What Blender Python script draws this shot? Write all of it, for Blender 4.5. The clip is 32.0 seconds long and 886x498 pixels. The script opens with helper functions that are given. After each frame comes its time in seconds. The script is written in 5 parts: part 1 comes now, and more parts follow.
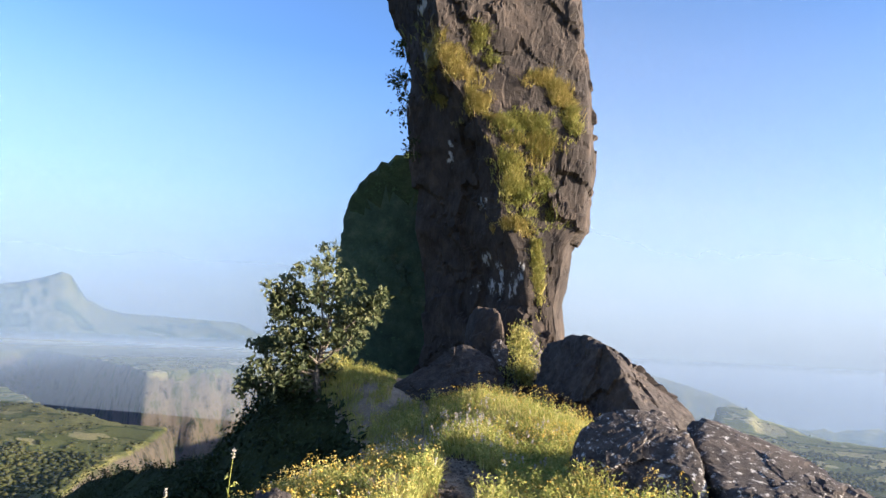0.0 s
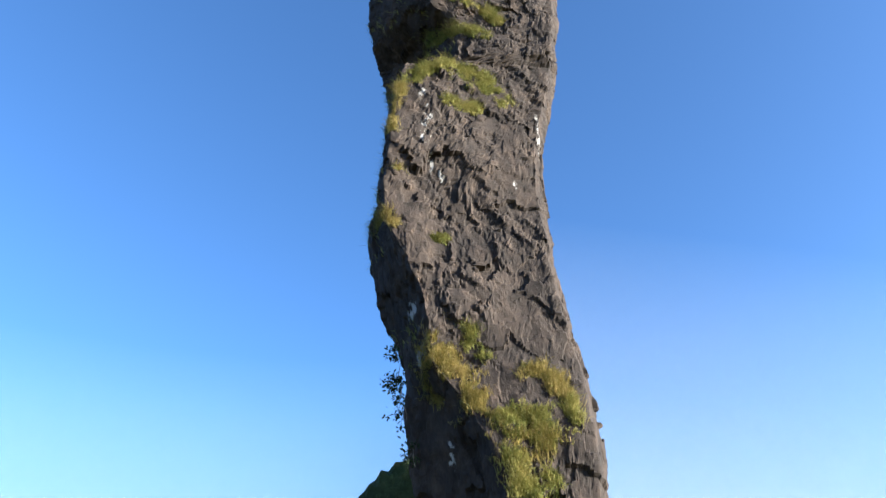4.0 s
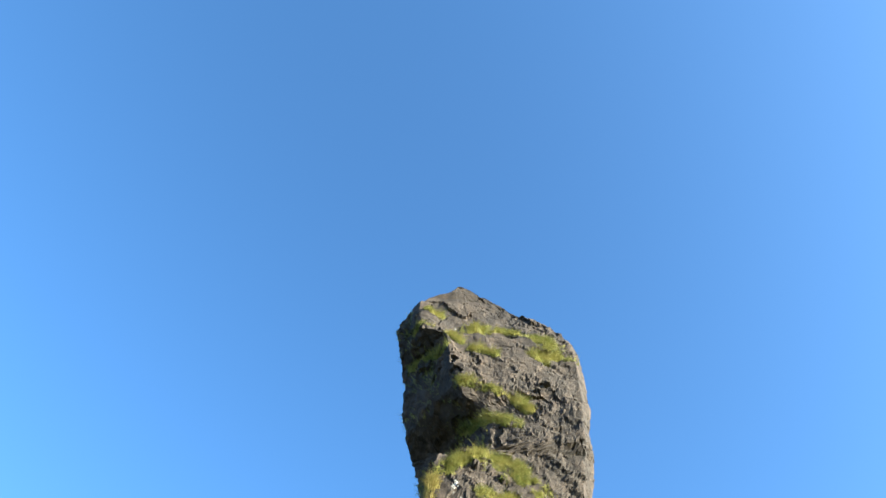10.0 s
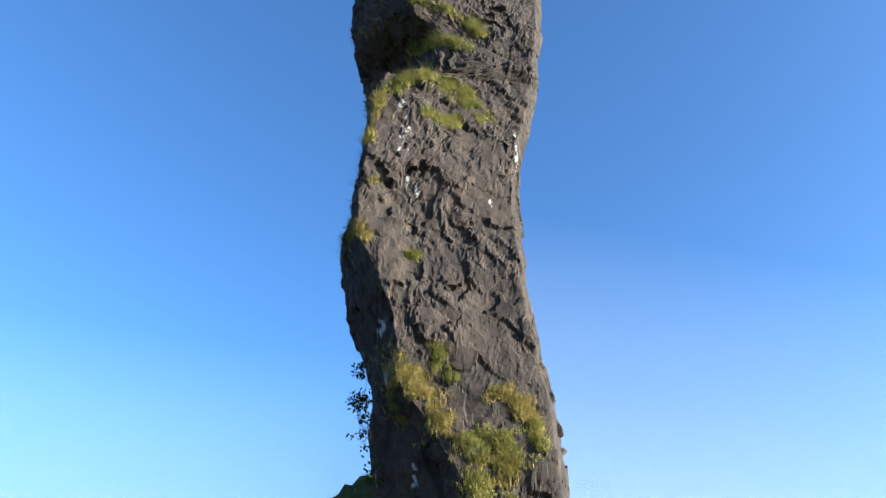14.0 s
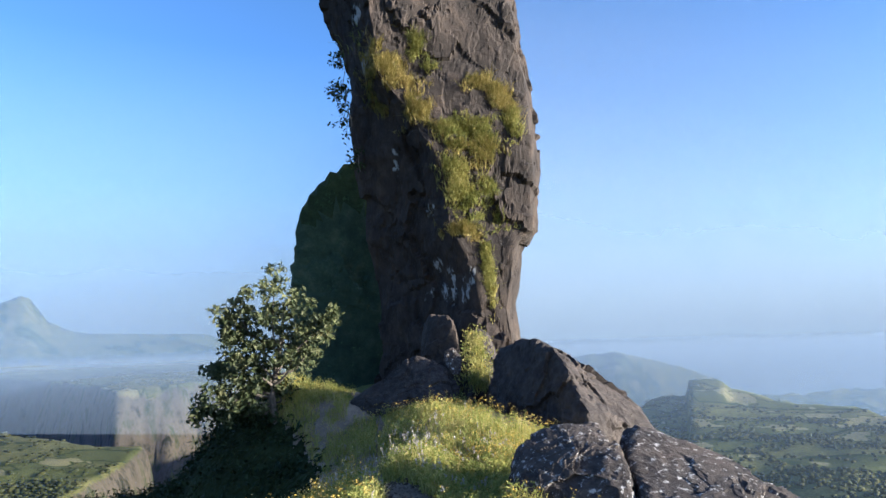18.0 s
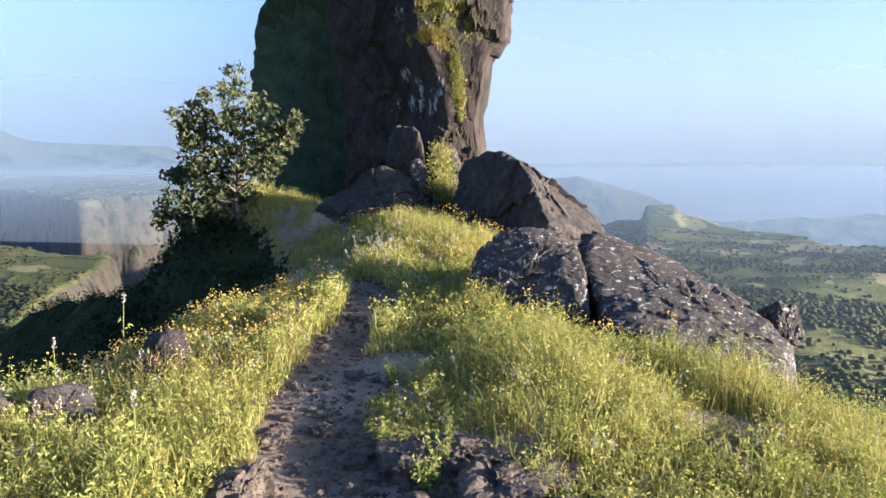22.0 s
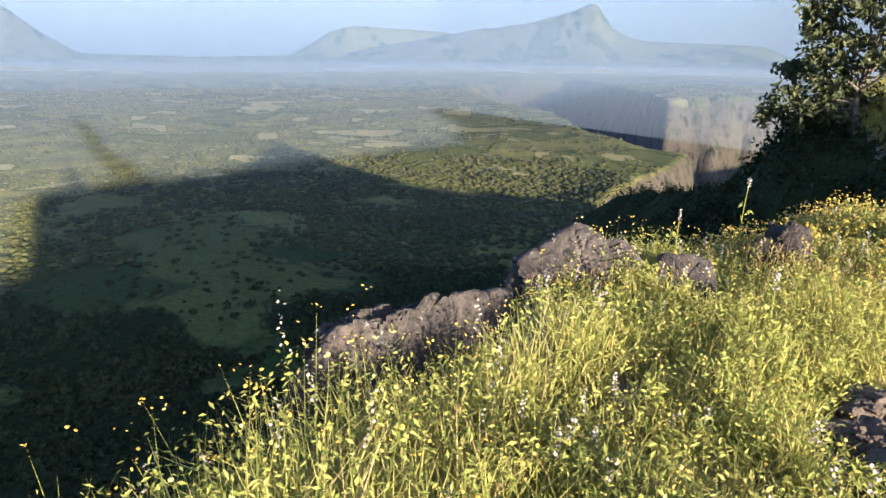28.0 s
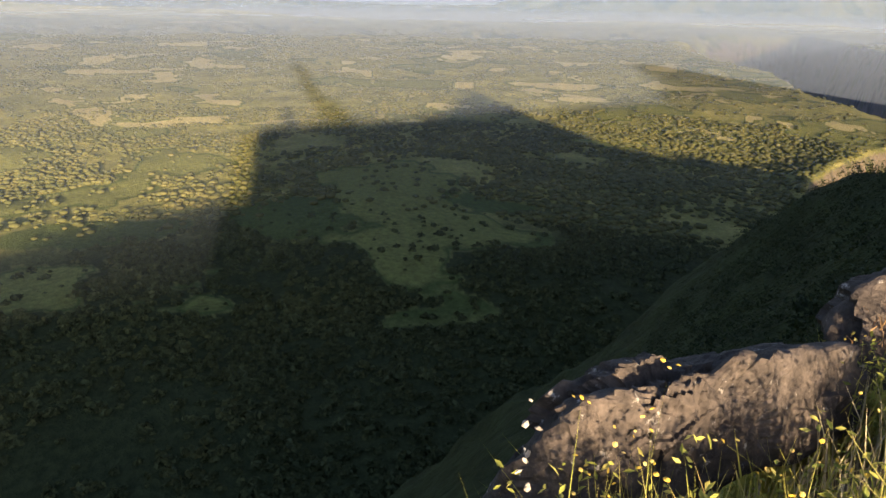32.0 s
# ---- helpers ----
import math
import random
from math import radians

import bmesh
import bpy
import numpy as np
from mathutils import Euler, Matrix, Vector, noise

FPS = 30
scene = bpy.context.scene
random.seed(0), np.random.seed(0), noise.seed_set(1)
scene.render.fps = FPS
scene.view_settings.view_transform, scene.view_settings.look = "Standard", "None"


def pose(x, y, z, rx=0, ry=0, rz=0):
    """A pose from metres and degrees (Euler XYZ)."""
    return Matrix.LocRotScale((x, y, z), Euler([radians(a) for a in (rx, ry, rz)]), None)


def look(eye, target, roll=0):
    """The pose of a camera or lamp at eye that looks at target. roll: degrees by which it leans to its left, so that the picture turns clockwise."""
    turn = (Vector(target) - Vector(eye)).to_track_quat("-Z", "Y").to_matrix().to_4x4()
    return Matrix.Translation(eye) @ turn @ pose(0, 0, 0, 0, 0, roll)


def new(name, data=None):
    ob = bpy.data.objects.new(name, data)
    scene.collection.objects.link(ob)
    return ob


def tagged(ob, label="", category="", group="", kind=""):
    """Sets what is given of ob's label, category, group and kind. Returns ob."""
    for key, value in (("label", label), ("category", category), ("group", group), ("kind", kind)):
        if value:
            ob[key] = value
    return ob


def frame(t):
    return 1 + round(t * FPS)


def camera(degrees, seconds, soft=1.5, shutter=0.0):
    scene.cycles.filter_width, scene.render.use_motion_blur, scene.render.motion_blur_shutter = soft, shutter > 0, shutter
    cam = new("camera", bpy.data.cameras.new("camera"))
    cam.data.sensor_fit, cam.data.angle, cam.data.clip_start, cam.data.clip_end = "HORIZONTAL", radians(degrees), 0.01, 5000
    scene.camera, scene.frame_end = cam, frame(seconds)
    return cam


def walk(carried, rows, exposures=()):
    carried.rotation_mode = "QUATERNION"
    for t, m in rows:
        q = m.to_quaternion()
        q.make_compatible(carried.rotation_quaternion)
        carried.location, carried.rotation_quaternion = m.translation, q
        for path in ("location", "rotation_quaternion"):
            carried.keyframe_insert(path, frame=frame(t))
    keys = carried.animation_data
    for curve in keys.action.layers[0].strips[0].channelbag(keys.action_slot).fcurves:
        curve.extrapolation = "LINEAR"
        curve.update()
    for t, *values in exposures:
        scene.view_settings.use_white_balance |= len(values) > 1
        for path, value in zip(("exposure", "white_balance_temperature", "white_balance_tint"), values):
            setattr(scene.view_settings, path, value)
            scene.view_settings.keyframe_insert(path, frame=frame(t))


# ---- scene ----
cam = camera(66.19, 32.0)


def aim(t, yaw, pitch, roll, x, y, z):
    """A row of the walk: yaw to the right of +y, pitch up, roll, in degrees, and the place of the eye."""
    return t, pose(x, y, z, 0, 0, -yaw) @ pose(0, 0, 0, 90 + pitch) @ pose(0, 0, 0, 0, 0, roll)


PATH = [
    (0, 0.42, 7.4, 2.76, -0.428, -0.066, 1.493),
    (0.5, 0.83, 9.66, 2.6, -0.406, -0.011, 1.487),
    (1, 1.45, 11.89, 2.94, -0.461, 0.064, 1.476),
    (1.5, 0.38, 16.91, 2, -0.399, 0.109, 1.543),
    (2, 0.11, 22.35, 3.04, -0.416, 0.192, 1.521),
    (2.5, 0.32, 24.26, 2.44, -0.386, 0.206, 1.506),
    (4.5, 0.21, 35.58, -2.82, -0.228, 0.291, 1.652),
    (5, -0.27, 38.55, -1.16, -0.16, 0.305, 1.739),
    (5.5, -0.75, 41.52, -0.7, -0.111, 0.3, 1.842),
    (6, -1.24, 44.63, -0.88, -0.086, 0.278, 1.986),
    (6.5, -1.09, 47.58, -0.56, -0.07, 0.235, 2.03),
    (7, -0.98, 50.05, -1.31, -0.049, 0.2, 2.122),
    (7.5, -1.75, 53.85, -1.34, -0.059, 0.162, 2.171),
    (8, -0.52, 56.72, -2.97, -0.068, 0.147, 2.158),
    (8.5, 0.82, 60.51, -4.13, -0.071, 0.137, 2.196),
    (9, -2.31, 64.31, -1.61, -0.086, 0.115, 2.209),
    (9.5, -1.03, 67.12, -2.44, -0.098, 0.094, 2.195),
    (10, -3.05, 63.4, -0.76, -0.103, 0.078, 2.132),
    (10.5, -1.38, 59.77, -1.17, -0.119, 0.068, 2.082),
    (11, 0.95, 53.57, -2.85, -0.148, 0.057, 2.081),
    (11.5, 1.47, 50.72, -3.09, -0.166, 0.034, 2.111),
    (12, 0.97, 47.59, -2.67, -0.158, 0.008, 2.145),
    (12.5, 1.52, 42.22, -1.66, -0.129, -0.021, 2.23),
    (13, 1.51, 38.14, -0.91, -0.076, -0.056, 2.229),
    (13.5, 2.06, 34.54, -0.67, -0.039, -0.056, 2.289),
    (14, 2.17, 31.74, -0.92, -0.019, -0.028, 2.351),
    (14.5, 2.13, 27.85, -0.95, -0.002, -0.038, 2.317),
    (16.5, 3.19, 16.05, -1.96, 0.1, -0.359, 1.837),
    (17, 3.57, 12.44, -1.47, 0.125, -0.299, 1.892),
    (17.5, 3.87, 8.14, -1.53, 0.053, -0.207, 1.892),
    (18, 3.22, 6.95, -1.71, 0.051, -0.186, 1.88),
    (18.5, 2.77, 6.22, -1.49, 0.009, -0.17, 1.841),
    (19, 3.79, 7.29, -1.7, -0.022, -0.233, 1.751),
    (19.5, 3.97, 5.82, -2.16, 0.03, -0.224, 1.755),
    (20, 4.31, 4.48, -1.97, 0.022, -0.209, 1.728),
    (20.5, 4.68, 3.4, -1.99, 0.058, -0.167, 1.726),
    (21, 4.84, 1.51, -1.71, 0.062, -0.159, 1.723),
    (21.5, 5.61, -4.05, -0.65, 0.034, -0.115, 1.689),
    (22, 5.89, -8.15, 0.04, 0.046, -0.083, 1.671),
    (22.5, 5.09, -10.55, 0.62, 0.028, -0.054, 1.632),
    (23, 0.7, -14.78, 2.7, 0, 0, 1.6),
    (23.5, -4.69, -16.78, 3.19, -0.039, 0.069, 1.582),
    (24, -11.33, -16.85, 3.59, -0.131, 0.113, 1.568),
    (24.5, -13.96, -17.44, 2.81, -0.237, 0.05, 1.604),
    (26.5, -27.01, -17.35, -0.86, -0.218, 0.057, 1.506),
    (27, -30.12, -16.92, -0.21, -0.305, 0.031, 1.489),
    (27.5, -33.29, -16.55, 0.23, -0.357, -0.004, 1.479),
    (28, -40.16, -16.46, 0.59, -0.419, -0.002, 1.481),
    (28.5, -45.66, -16.34, 1.14, -0.444, 0.015, 1.479),
    (29, -49.2, -16.47, 1.62, -0.438, 0.041, 1.474),
    (29.5, -51.97, -16.55, 2.24, -0.459, 0.068, 1.468),
    (30, -55.38, -16.6, 1.59, -0.486, 0.091, 1.459),
    (30.5, -57.13, -16.63, 1.53, -0.732, 0.258, 1.391),
    (31, -57.58, -16.6, 1.9, -1.095, 0.451, 1.275),
    (31.5, -57.2, -18.0, 1.6, -1.36, 0.58, 1.273),
    (32, -56.11, -20.52, 1.21, -1.63, 0.71, 1.27),
]
EXPOSURES = [(0.0, 2.16, 5450, 12), (2.0, 2.08, 5180, 10), (6.0, 2.27, 4950, 2), (8.0, 2.48, 4980, -2), (9.0, 2.62, 5050, -4), (10.5, 2.68, 5080, -5), (12.0, 2.45, 4900, -1), (14.0, 2.08, 4880, 3), (17.0, 1.95, 4900, 7), (20.5, 1.93, 5000, 10), (22.0, 2.17, 5200, 12), (24.0, 2.47, 5500, 12), (27.0, 2.12, 5450, 11), (29.0, 2.22, 5700, 11), (30.0, 2.27, 6100, 12), (31.0, 2.28, 6800, 15), (32.0, 2.22, 7200, 15)]
walk(cam, [aim(*row) for row in PATH], EXPOSURES)

# ---- light: a low morning sun behind and to the right of the walk's start ----
SUN_AZ, SUN_EL = 109.0, 10.2
sun_way = Vector((math.sin(radians(SUN_AZ)) * math.cos(radians(SUN_EL)),
                  math.cos(radians(SUN_AZ)) * math.cos(radians(SUN_EL)), math.sin(radians(SUN_EL))))
sky = bpy.data.worlds.new("sky")
sky.use_nodes = True
scene.world = sky
air = sky.node_tree.nodes.new("ShaderNodeTexSky")
air.sky_type, air.sun_disc = "NISHITA", False
air.sun_elevation, air.sun_rotation = radians(SUN_EL), radians(SUN_AZ)
air.altitude, air.air_density, air.dust_density, air.ozone_density = 800.0, 0.72, 2.6, 2.0
sky.node_tree.nodes["Background"].inputs["Strength"].default_value = 0.088
sky.node_tree.links.new(air.outputs["Color"], sky.node_tree.nodes["Background"].inputs["Color"])
lamp = bpy.data.lights.new("sun", "SUN")
lamp.energy, lamp.angle, lamp.color = 5.0, radians(1.2), (1.0, 0.8, 0.54)
sun = new("sun", lamp)
sun.matrix_world = look(sun_way * 50, (0, 0, 0))

# ---- materials ----
def shader(name, rough=0.9, spec=0.2):
    m = bpy.data.materials.new(name)
    m.use_nodes = True
    b = m.node_tree.nodes["Principled BSDF"]
    b.inputs["Roughness"].default_value = rough
    b.inputs["Specular IOR Level"].default_value = spec
    return m, m.node_tree.nodes, m.node_tree.links, b


def noise_node(nodes, links, scale, detail=6.0, rough=0.6, where="Object", stretch=(1, 1, 1)):
    tc, mp, n = (nodes.new("ShaderNodeTexCoord"), nodes.new("ShaderNodeMapping"), nodes.new("ShaderNodeTexNoise"))
    links.new(tc.outputs[where], mp.inputs["Vector"])
    links.new(mp.outputs["Vector"], n.inputs["Vector"])
    mp.inputs["Scale"].default_value = stretch
    n.inputs["Scale"].default_value, n.inputs["Detail"].default_value, n.inputs["Roughness"].default_value = scale, detail, rough
    return n


def ramp(nodes, links, source, stops):
    r = nodes.new("ShaderNodeValToRGB")
    while len(r.color_ramp.elements) < len(stops):
        r.color_ramp.elements.new(0.5)
    for e, (at, c) in zip(r.color_ramp.elements, stops):
        e.position, e.color = at, (*c, 1)
    links.new(source, r.inputs["Fac"])
    return r.outputs["Color"]


def mix(nodes, links, fac, a, b, blend="MIX"):
    m = nodes.new("ShaderNodeMix")
    m.data_type, m.blend_type = "RGBA", blend
    for sock, v in ((m.inputs["Factor"], fac), (m.inputs["A"], a), (m.inputs["B"], b)):
        if hasattr(v, "links"):
            links.new(v, sock)
        elif isinstance(v, tuple):
            sock.default_value = (*v, 1)
        else:
            sock.default_value = v
    return m.outputs["Result"]


def bump(nodes, links, b, height, strength, distance):
    n = nodes.new("ShaderNodeBump")
    n.inputs["Strength"].default_value, n.inputs["Distance"].default_value = strength, distance
    links.new(height, n.inputs["Height"])
    links.new(n.outputs["Normal"], b.inputs["Normal"])


def rock_material(name, dark, mid, warm, lichen=(0.5, 0.48, 0.44), lichen_from=0.66, size=1.0, streak=1.0, crusted=False, soft=0.06, relief=0.12):
    m, nd, ln, b = shader(name, 0.88, 0.25)
    big = noise_node(nd, ln, 0.5 / size, 5, 0.6)
    mid_n = noise_node(nd, ln, 2.6 / size, 8, 0.68, stretch=(1, 1, streak))
    fine = noise_node(nd, ln, 22 / size, 6, 0.7)
    c1 = ramp(nd, ln, mid_n.outputs["Fac"], [(0.30, dark), (0.52, mid), (0.72, warm)])
    c2 = ramp(nd, ln, big.outputs["Fac"], [(0.35, (0.72, 0.72, 0.74)), (0.65, (1.18, 1.12, 1.05))])
    c = mix(nd, ln, 1.0, c1, c2, "MULTIPLY")
    g = ramp(nd, ln, fine.outputs["Fac"], [(0.3, (0.7, 0.7, 0.7)), (0.7, (1.25, 1.25, 1.25))])
    c = mix(nd, ln, 0.8, c, g, "MULTIPLY")
    li = noise_node(nd, ln, 5.0 / size, 7, 0.72)
    spot = ramp(nd, ln, li.outputs["Fac"], [(lichen_from, (0, 0, 0)), (lichen_from + soft, (1, 1, 1))])
    c = mix(nd, ln, spot, c, lichen)
    if crusted:
        at = nd.new("ShaderNodeAttribute")
        at.attribute_name = "crust"
        rag = noise_node(nd, ln, 4.5, 6, 0.7, stretch=(1, 1, 0.5))
        edge = mix(nd, ln, 1.0, at.outputs["Color"], ramp(nd, ln, rag.outputs["Fac"], [(0.46, (0, 0, 0)), (0.66, (1.6, 1.6, 1.6))]), "MULTIPLY")
        c = mix(nd, ln, ramp(nd, ln, edge, [(0.25, (0, 0, 0)), (0.55, (1, 1, 1))]), c, (0.33, 0.315, 0.3))
    ln.new(c, b.inputs["Base Color"])
    add = nd.new("ShaderNodeMath")
    add.operation = "MULTIPLY_ADD"
    add.inputs[1].default_value = 0.35
    ln.new(fine.outputs["Fac"], add.inputs[0])
    ln.new(mid_n.outputs["Fac"], add.inputs[2])
    bump(nd, ln, b, add.outputs[0], 0.9, relief * size)
    return m


def plant_material(name, colours, scale=3.0, through_light=0.35, rough=0.7):
    """Leaves or blades: a spread of colours by piece and by patch, with some light let through."""
    m, nd, ln, b = shader(name, rough, 0.15)
    geo = nd.new("ShaderNodeNewGeometry")
    n = noise_node(nd, ln, scale, 3, 0.5)
    add = nd.new("ShaderNodeMath")
    add.operation = "MULTIPLY_ADD"
    add.inputs[1].default_value = 0.55
    ln.new(geo.outputs["Random Per Island"], add.inputs[0])
    shift = nd.new("ShaderNodeMath")
    shift.operation = "MULTIPLY_ADD"
    shift.inputs[1].default_value, shift.inputs[2].default_value = 0.9, -0.22
    ln.new(n.outputs["Fac"], shift.inputs[0])
    ln.new(shift.outputs[0], add.inputs[2])
    k = len(colours) - 1
    c = ramp(nd, ln, add.outputs[0], [(0.15 + 0.7 * i / k, col) for i, col in enumerate(colours)])
    ln.new(c, b.inputs["Base Color"])
    t = nd.new("ShaderNodeBsdfTranslucent")
    ln.new(c, t.inputs["Color"])
    mx = nd.new("ShaderNodeMixShader")
    mx.inputs[0].default_value = through_light
    ln.new(b.outputs[0], mx.inputs[1])
    ln.new(t.outputs[0], mx.inputs[2])
    ln.new(mx.outputs[0], nd["Material Output"].inputs["Surface"])
    return m


BASALT = rock_material("weathered_basalt", (0.018, 0.0145, 0.013), (0.043, 0.0335, 0.028), (0.077, 0.057, 0.045), lichen_from=0.73, streak=0.55, crusted=True, relief=0.05)
LICHEN_ROCK = rock_material("lichened_basalt", (0.03, 0.025, 0.023), (0.07, 0.057, 0.05), (0.11, 0.09, 0.078), (0.44, 0.41, 0.38), 0.56, 0.38, soft=0.08)
BROWN_ROCK = rock_material("brown_basalt", (0.026, 0.021, 0.02), (0.058, 0.048, 0.043), (0.098, 0.08, 0.07), (0.36, 0.31, 0.27), 0.66, 0.5)
MOSSY = rock_material("mossy_rock", (0.04, 0.06, 0.04), (0.07, 0.1, 0.06), (0.12, 0.14, 0.085), (0.1, 0.15, 0.07), 0.6, 1.5)
EDGE_ROCK = rock_material("weathered_edge_rock", (0.03, 0.026, 0.0245), (0.074, 0.063, 0.057), (0.125, 0.106, 0.095), (0.38, 0.36, 0.33), 0.6, 0.3, soft=0.08)
GREEN_CAP = rock_material("grassy_rock", (0.03, 0.045, 0.018), (0.055, 0.078, 0.03), (0.09, 0.1, 0.045), (0.08, 0.12, 0.045), 0.58, 1.2)

# ---- noise and mesh helpers ----
def hashed(ix, iy, iz, seed):
    v = (ix.astype(np.int64) * 374761393 + iy.astype(np.int64) * 668265263 + iz.astype(np.int64) * 1274126177 + seed * 974711) & 0xFFFFFFFF
    v = ((v ^ (v >> 13)) * 1274126177) & 0xFFFFFFFF
    v = ((v ^ (v >> 16)) * 2246822519) & 0xFFFFFFFF
    return ((v ^ (v >> 15)) & 0xFFFFFF) / float(0xFFFFFF)


def value_noise(x, y, z=None, seed=0):
    z = np.zeros_like(x) if z is None else z
    fx, fy, fz = np.floor(x), np.floor(y), np.floor(z)
    tx, ty, tz = x - fx, y - fy, z - fz
    tx, ty, tz = (t * t * (3 - 2 * t) for t in (tx, ty, tz))
    out = 0
    for dx, dy, dz in [(a, b, c) for a in (0, 1) for b in (0, 1) for c in (0, 1)]:
        w = (tx if dx else 1 - tx) * (ty if dy else 1 - ty) * (tz if dz else 1 - tz)
        out = out + w * hashed(fx + dx, fy + dy, fz + dz, seed)
    return out * 2 - 1


def fbm(x, y, z=None, octaves=4, seed=0, gain=0.5):
    out, amp, f = 0, 1.0, 1.0
    for i in range(octaves):
        out = out + amp * value_noise(x * f, y * f, None if z is None else z * f, seed + i * 17)
        amp, f = amp * gain, f * 2.03
    return out


def facets(p, size, seed=0, tilt=0.5):
    """Broken-rock relief: every point takes the level and lean of the nearest of a set of scattered blocks."""
    q = p / np.asarray(size, float)
    base = np.floor(q)
    best, level = np.full(len(q), 1e9), np.zeros(len(q))
    for d in [(a, b, c) for a in (-1, 0, 1) for b in (-1, 0, 1) for c in (-1, 0, 1)]:
        c = base + d
        h = [hashed(c[:, 0], c[:, 1], c[:, 2], seed + k) for k in range(7)]
        s = c + np.stack(h[:3], 1)
        o = q - s
        dist = (o * o).sum(1)
        lv = (h[3] - 0.5) * 2 + tilt * ((h[4] - 0.5) * o[:, 0] + (h[5] - 0.5) * o[:, 1] + (h[6] - 0.5) * o[:, 2]) * 2
        near = dist < best
        best, level = np.where(near, dist, best), np.where(near, lv, level)
    return level


def mesh_object(name, verts, faces, material, parent=None, smooth=False):
    me = bpy.data.meshes.new(name)
    me.from_pydata(verts.tolist() if hasattr(verts, "tolist") else verts, [], faces.tolist() if hasattr(faces, "tolist") else faces)
    me.materials.append(material)
    me.polygons.foreach_set("use_smooth", [smooth] * len(me.polygons))
    me.update()
    ob = new(name, me)
    if parent is not None:
        ob.parent = parent
    return ob


def grid_faces(rows, cols, wrap):
    i, j = np.meshgrid(np.arange(rows - 1), np.arange(cols if wrap else cols - 1), indexing="ij")
    k = (j + 1) % cols
    return np.stack([i * cols + j, i * cols + k, (i + 1) * cols + k, (i + 1) * cols + j], -1).reshape(-1, 4)


def lerp(x, table):
    t = np.asarray(table, float)
    return np.interp(x, t[:, 0], t[:, 1])


def smax(a, b, k):
    h = np.clip(0.5 + 0.5 * (a - b) / k, 0, 1)
    return b * (1 - h) + a * h + k * h * (1 - h)


def step(a, b, x):
    t = np.clip((x - a) / (b - a), 0, 1)
    return t * t * (3 - 2 * t)


# ---- the lie of the land ----
PLAIN = -110.0
PATH_LINE = [(-2, 0.15), (2.6, -0.1), (3.4, -0.24), (4.6, -0.36), (6.2, -0.3), (7.1, 0.0), (7.8, 0.1), (8.6, -0.15), (9.5, -0.45), (12.5, -0.55)]
CREST = [(-240, -110), (-135, -44.5), (-75, -39), (-14, -37), (-8.2, -34), (-6.6, -1.5), (-4, -0.3), (0, -0.25), (3, -0.15), (5, -0.12), (8, 0.0), (10, 0.1), (13, 0.28), (16, 0.45), (18, 0.35), (20, 0.0), (24, -0.5), (32, -1.0), (60, -1.2), (100, -0.3), (150, -1.5), (163, -1), (205, 11), (238, 23), (249, 23), (254, 4), (258, -10), (264, -25), (275, -36), (300, -44), (335, -47), (420, -110)]
EDGE_L = [(-30, -4), (-4, -2.7), (2, -2.72), (5, -2.85), (6, -2.6), (7, -2.2), (8, -1.75), (10, -1.4), (13, -1.35), (15, -1.9), (16, -2.5), (19, -4.2), (24, -5.2), (34, -6), (45, -2), (100, 3), (165, 9), (250, 14), (340, 19)]
EDGE_R = [(-30, 4), (0, 3.6), (4, 3.9), (5.4, 3.9), (6.5, 3.6), (8, 3.2), (10, 3.2), (16, 4.4), (25, 4.6), (40, 3), (60, 5), (100, 9), (165, 14), (250, 20), (340, 26)]
FAR_RIDGE = [(-100, 330), (-90, 310), (-82, 270), (-78, 240), (-75, 200), (-73, 160), (-71.4, 118), (-69.5, 40), (-67.7, -25), (-64, -70), (-53, -90), (-50, -60), (-47, -10), (-44.3, 15), (-41, 45), (-38, 78), (-36, 82), (-33, 112), (-30.5, 150), (-28.8, 188), (-28.2, 180), (-27, 85), (-25, 40), (-22, 18), (-18, 5), (-14, -60), (10, -140), (13.5, -90), (15.2, -74), (16, -80), (17.2, -76), (18.2, -92), (20.5, -108), (22.6, -136), (24.5, -160), (26, -210), (27, -320), (60, -320)]


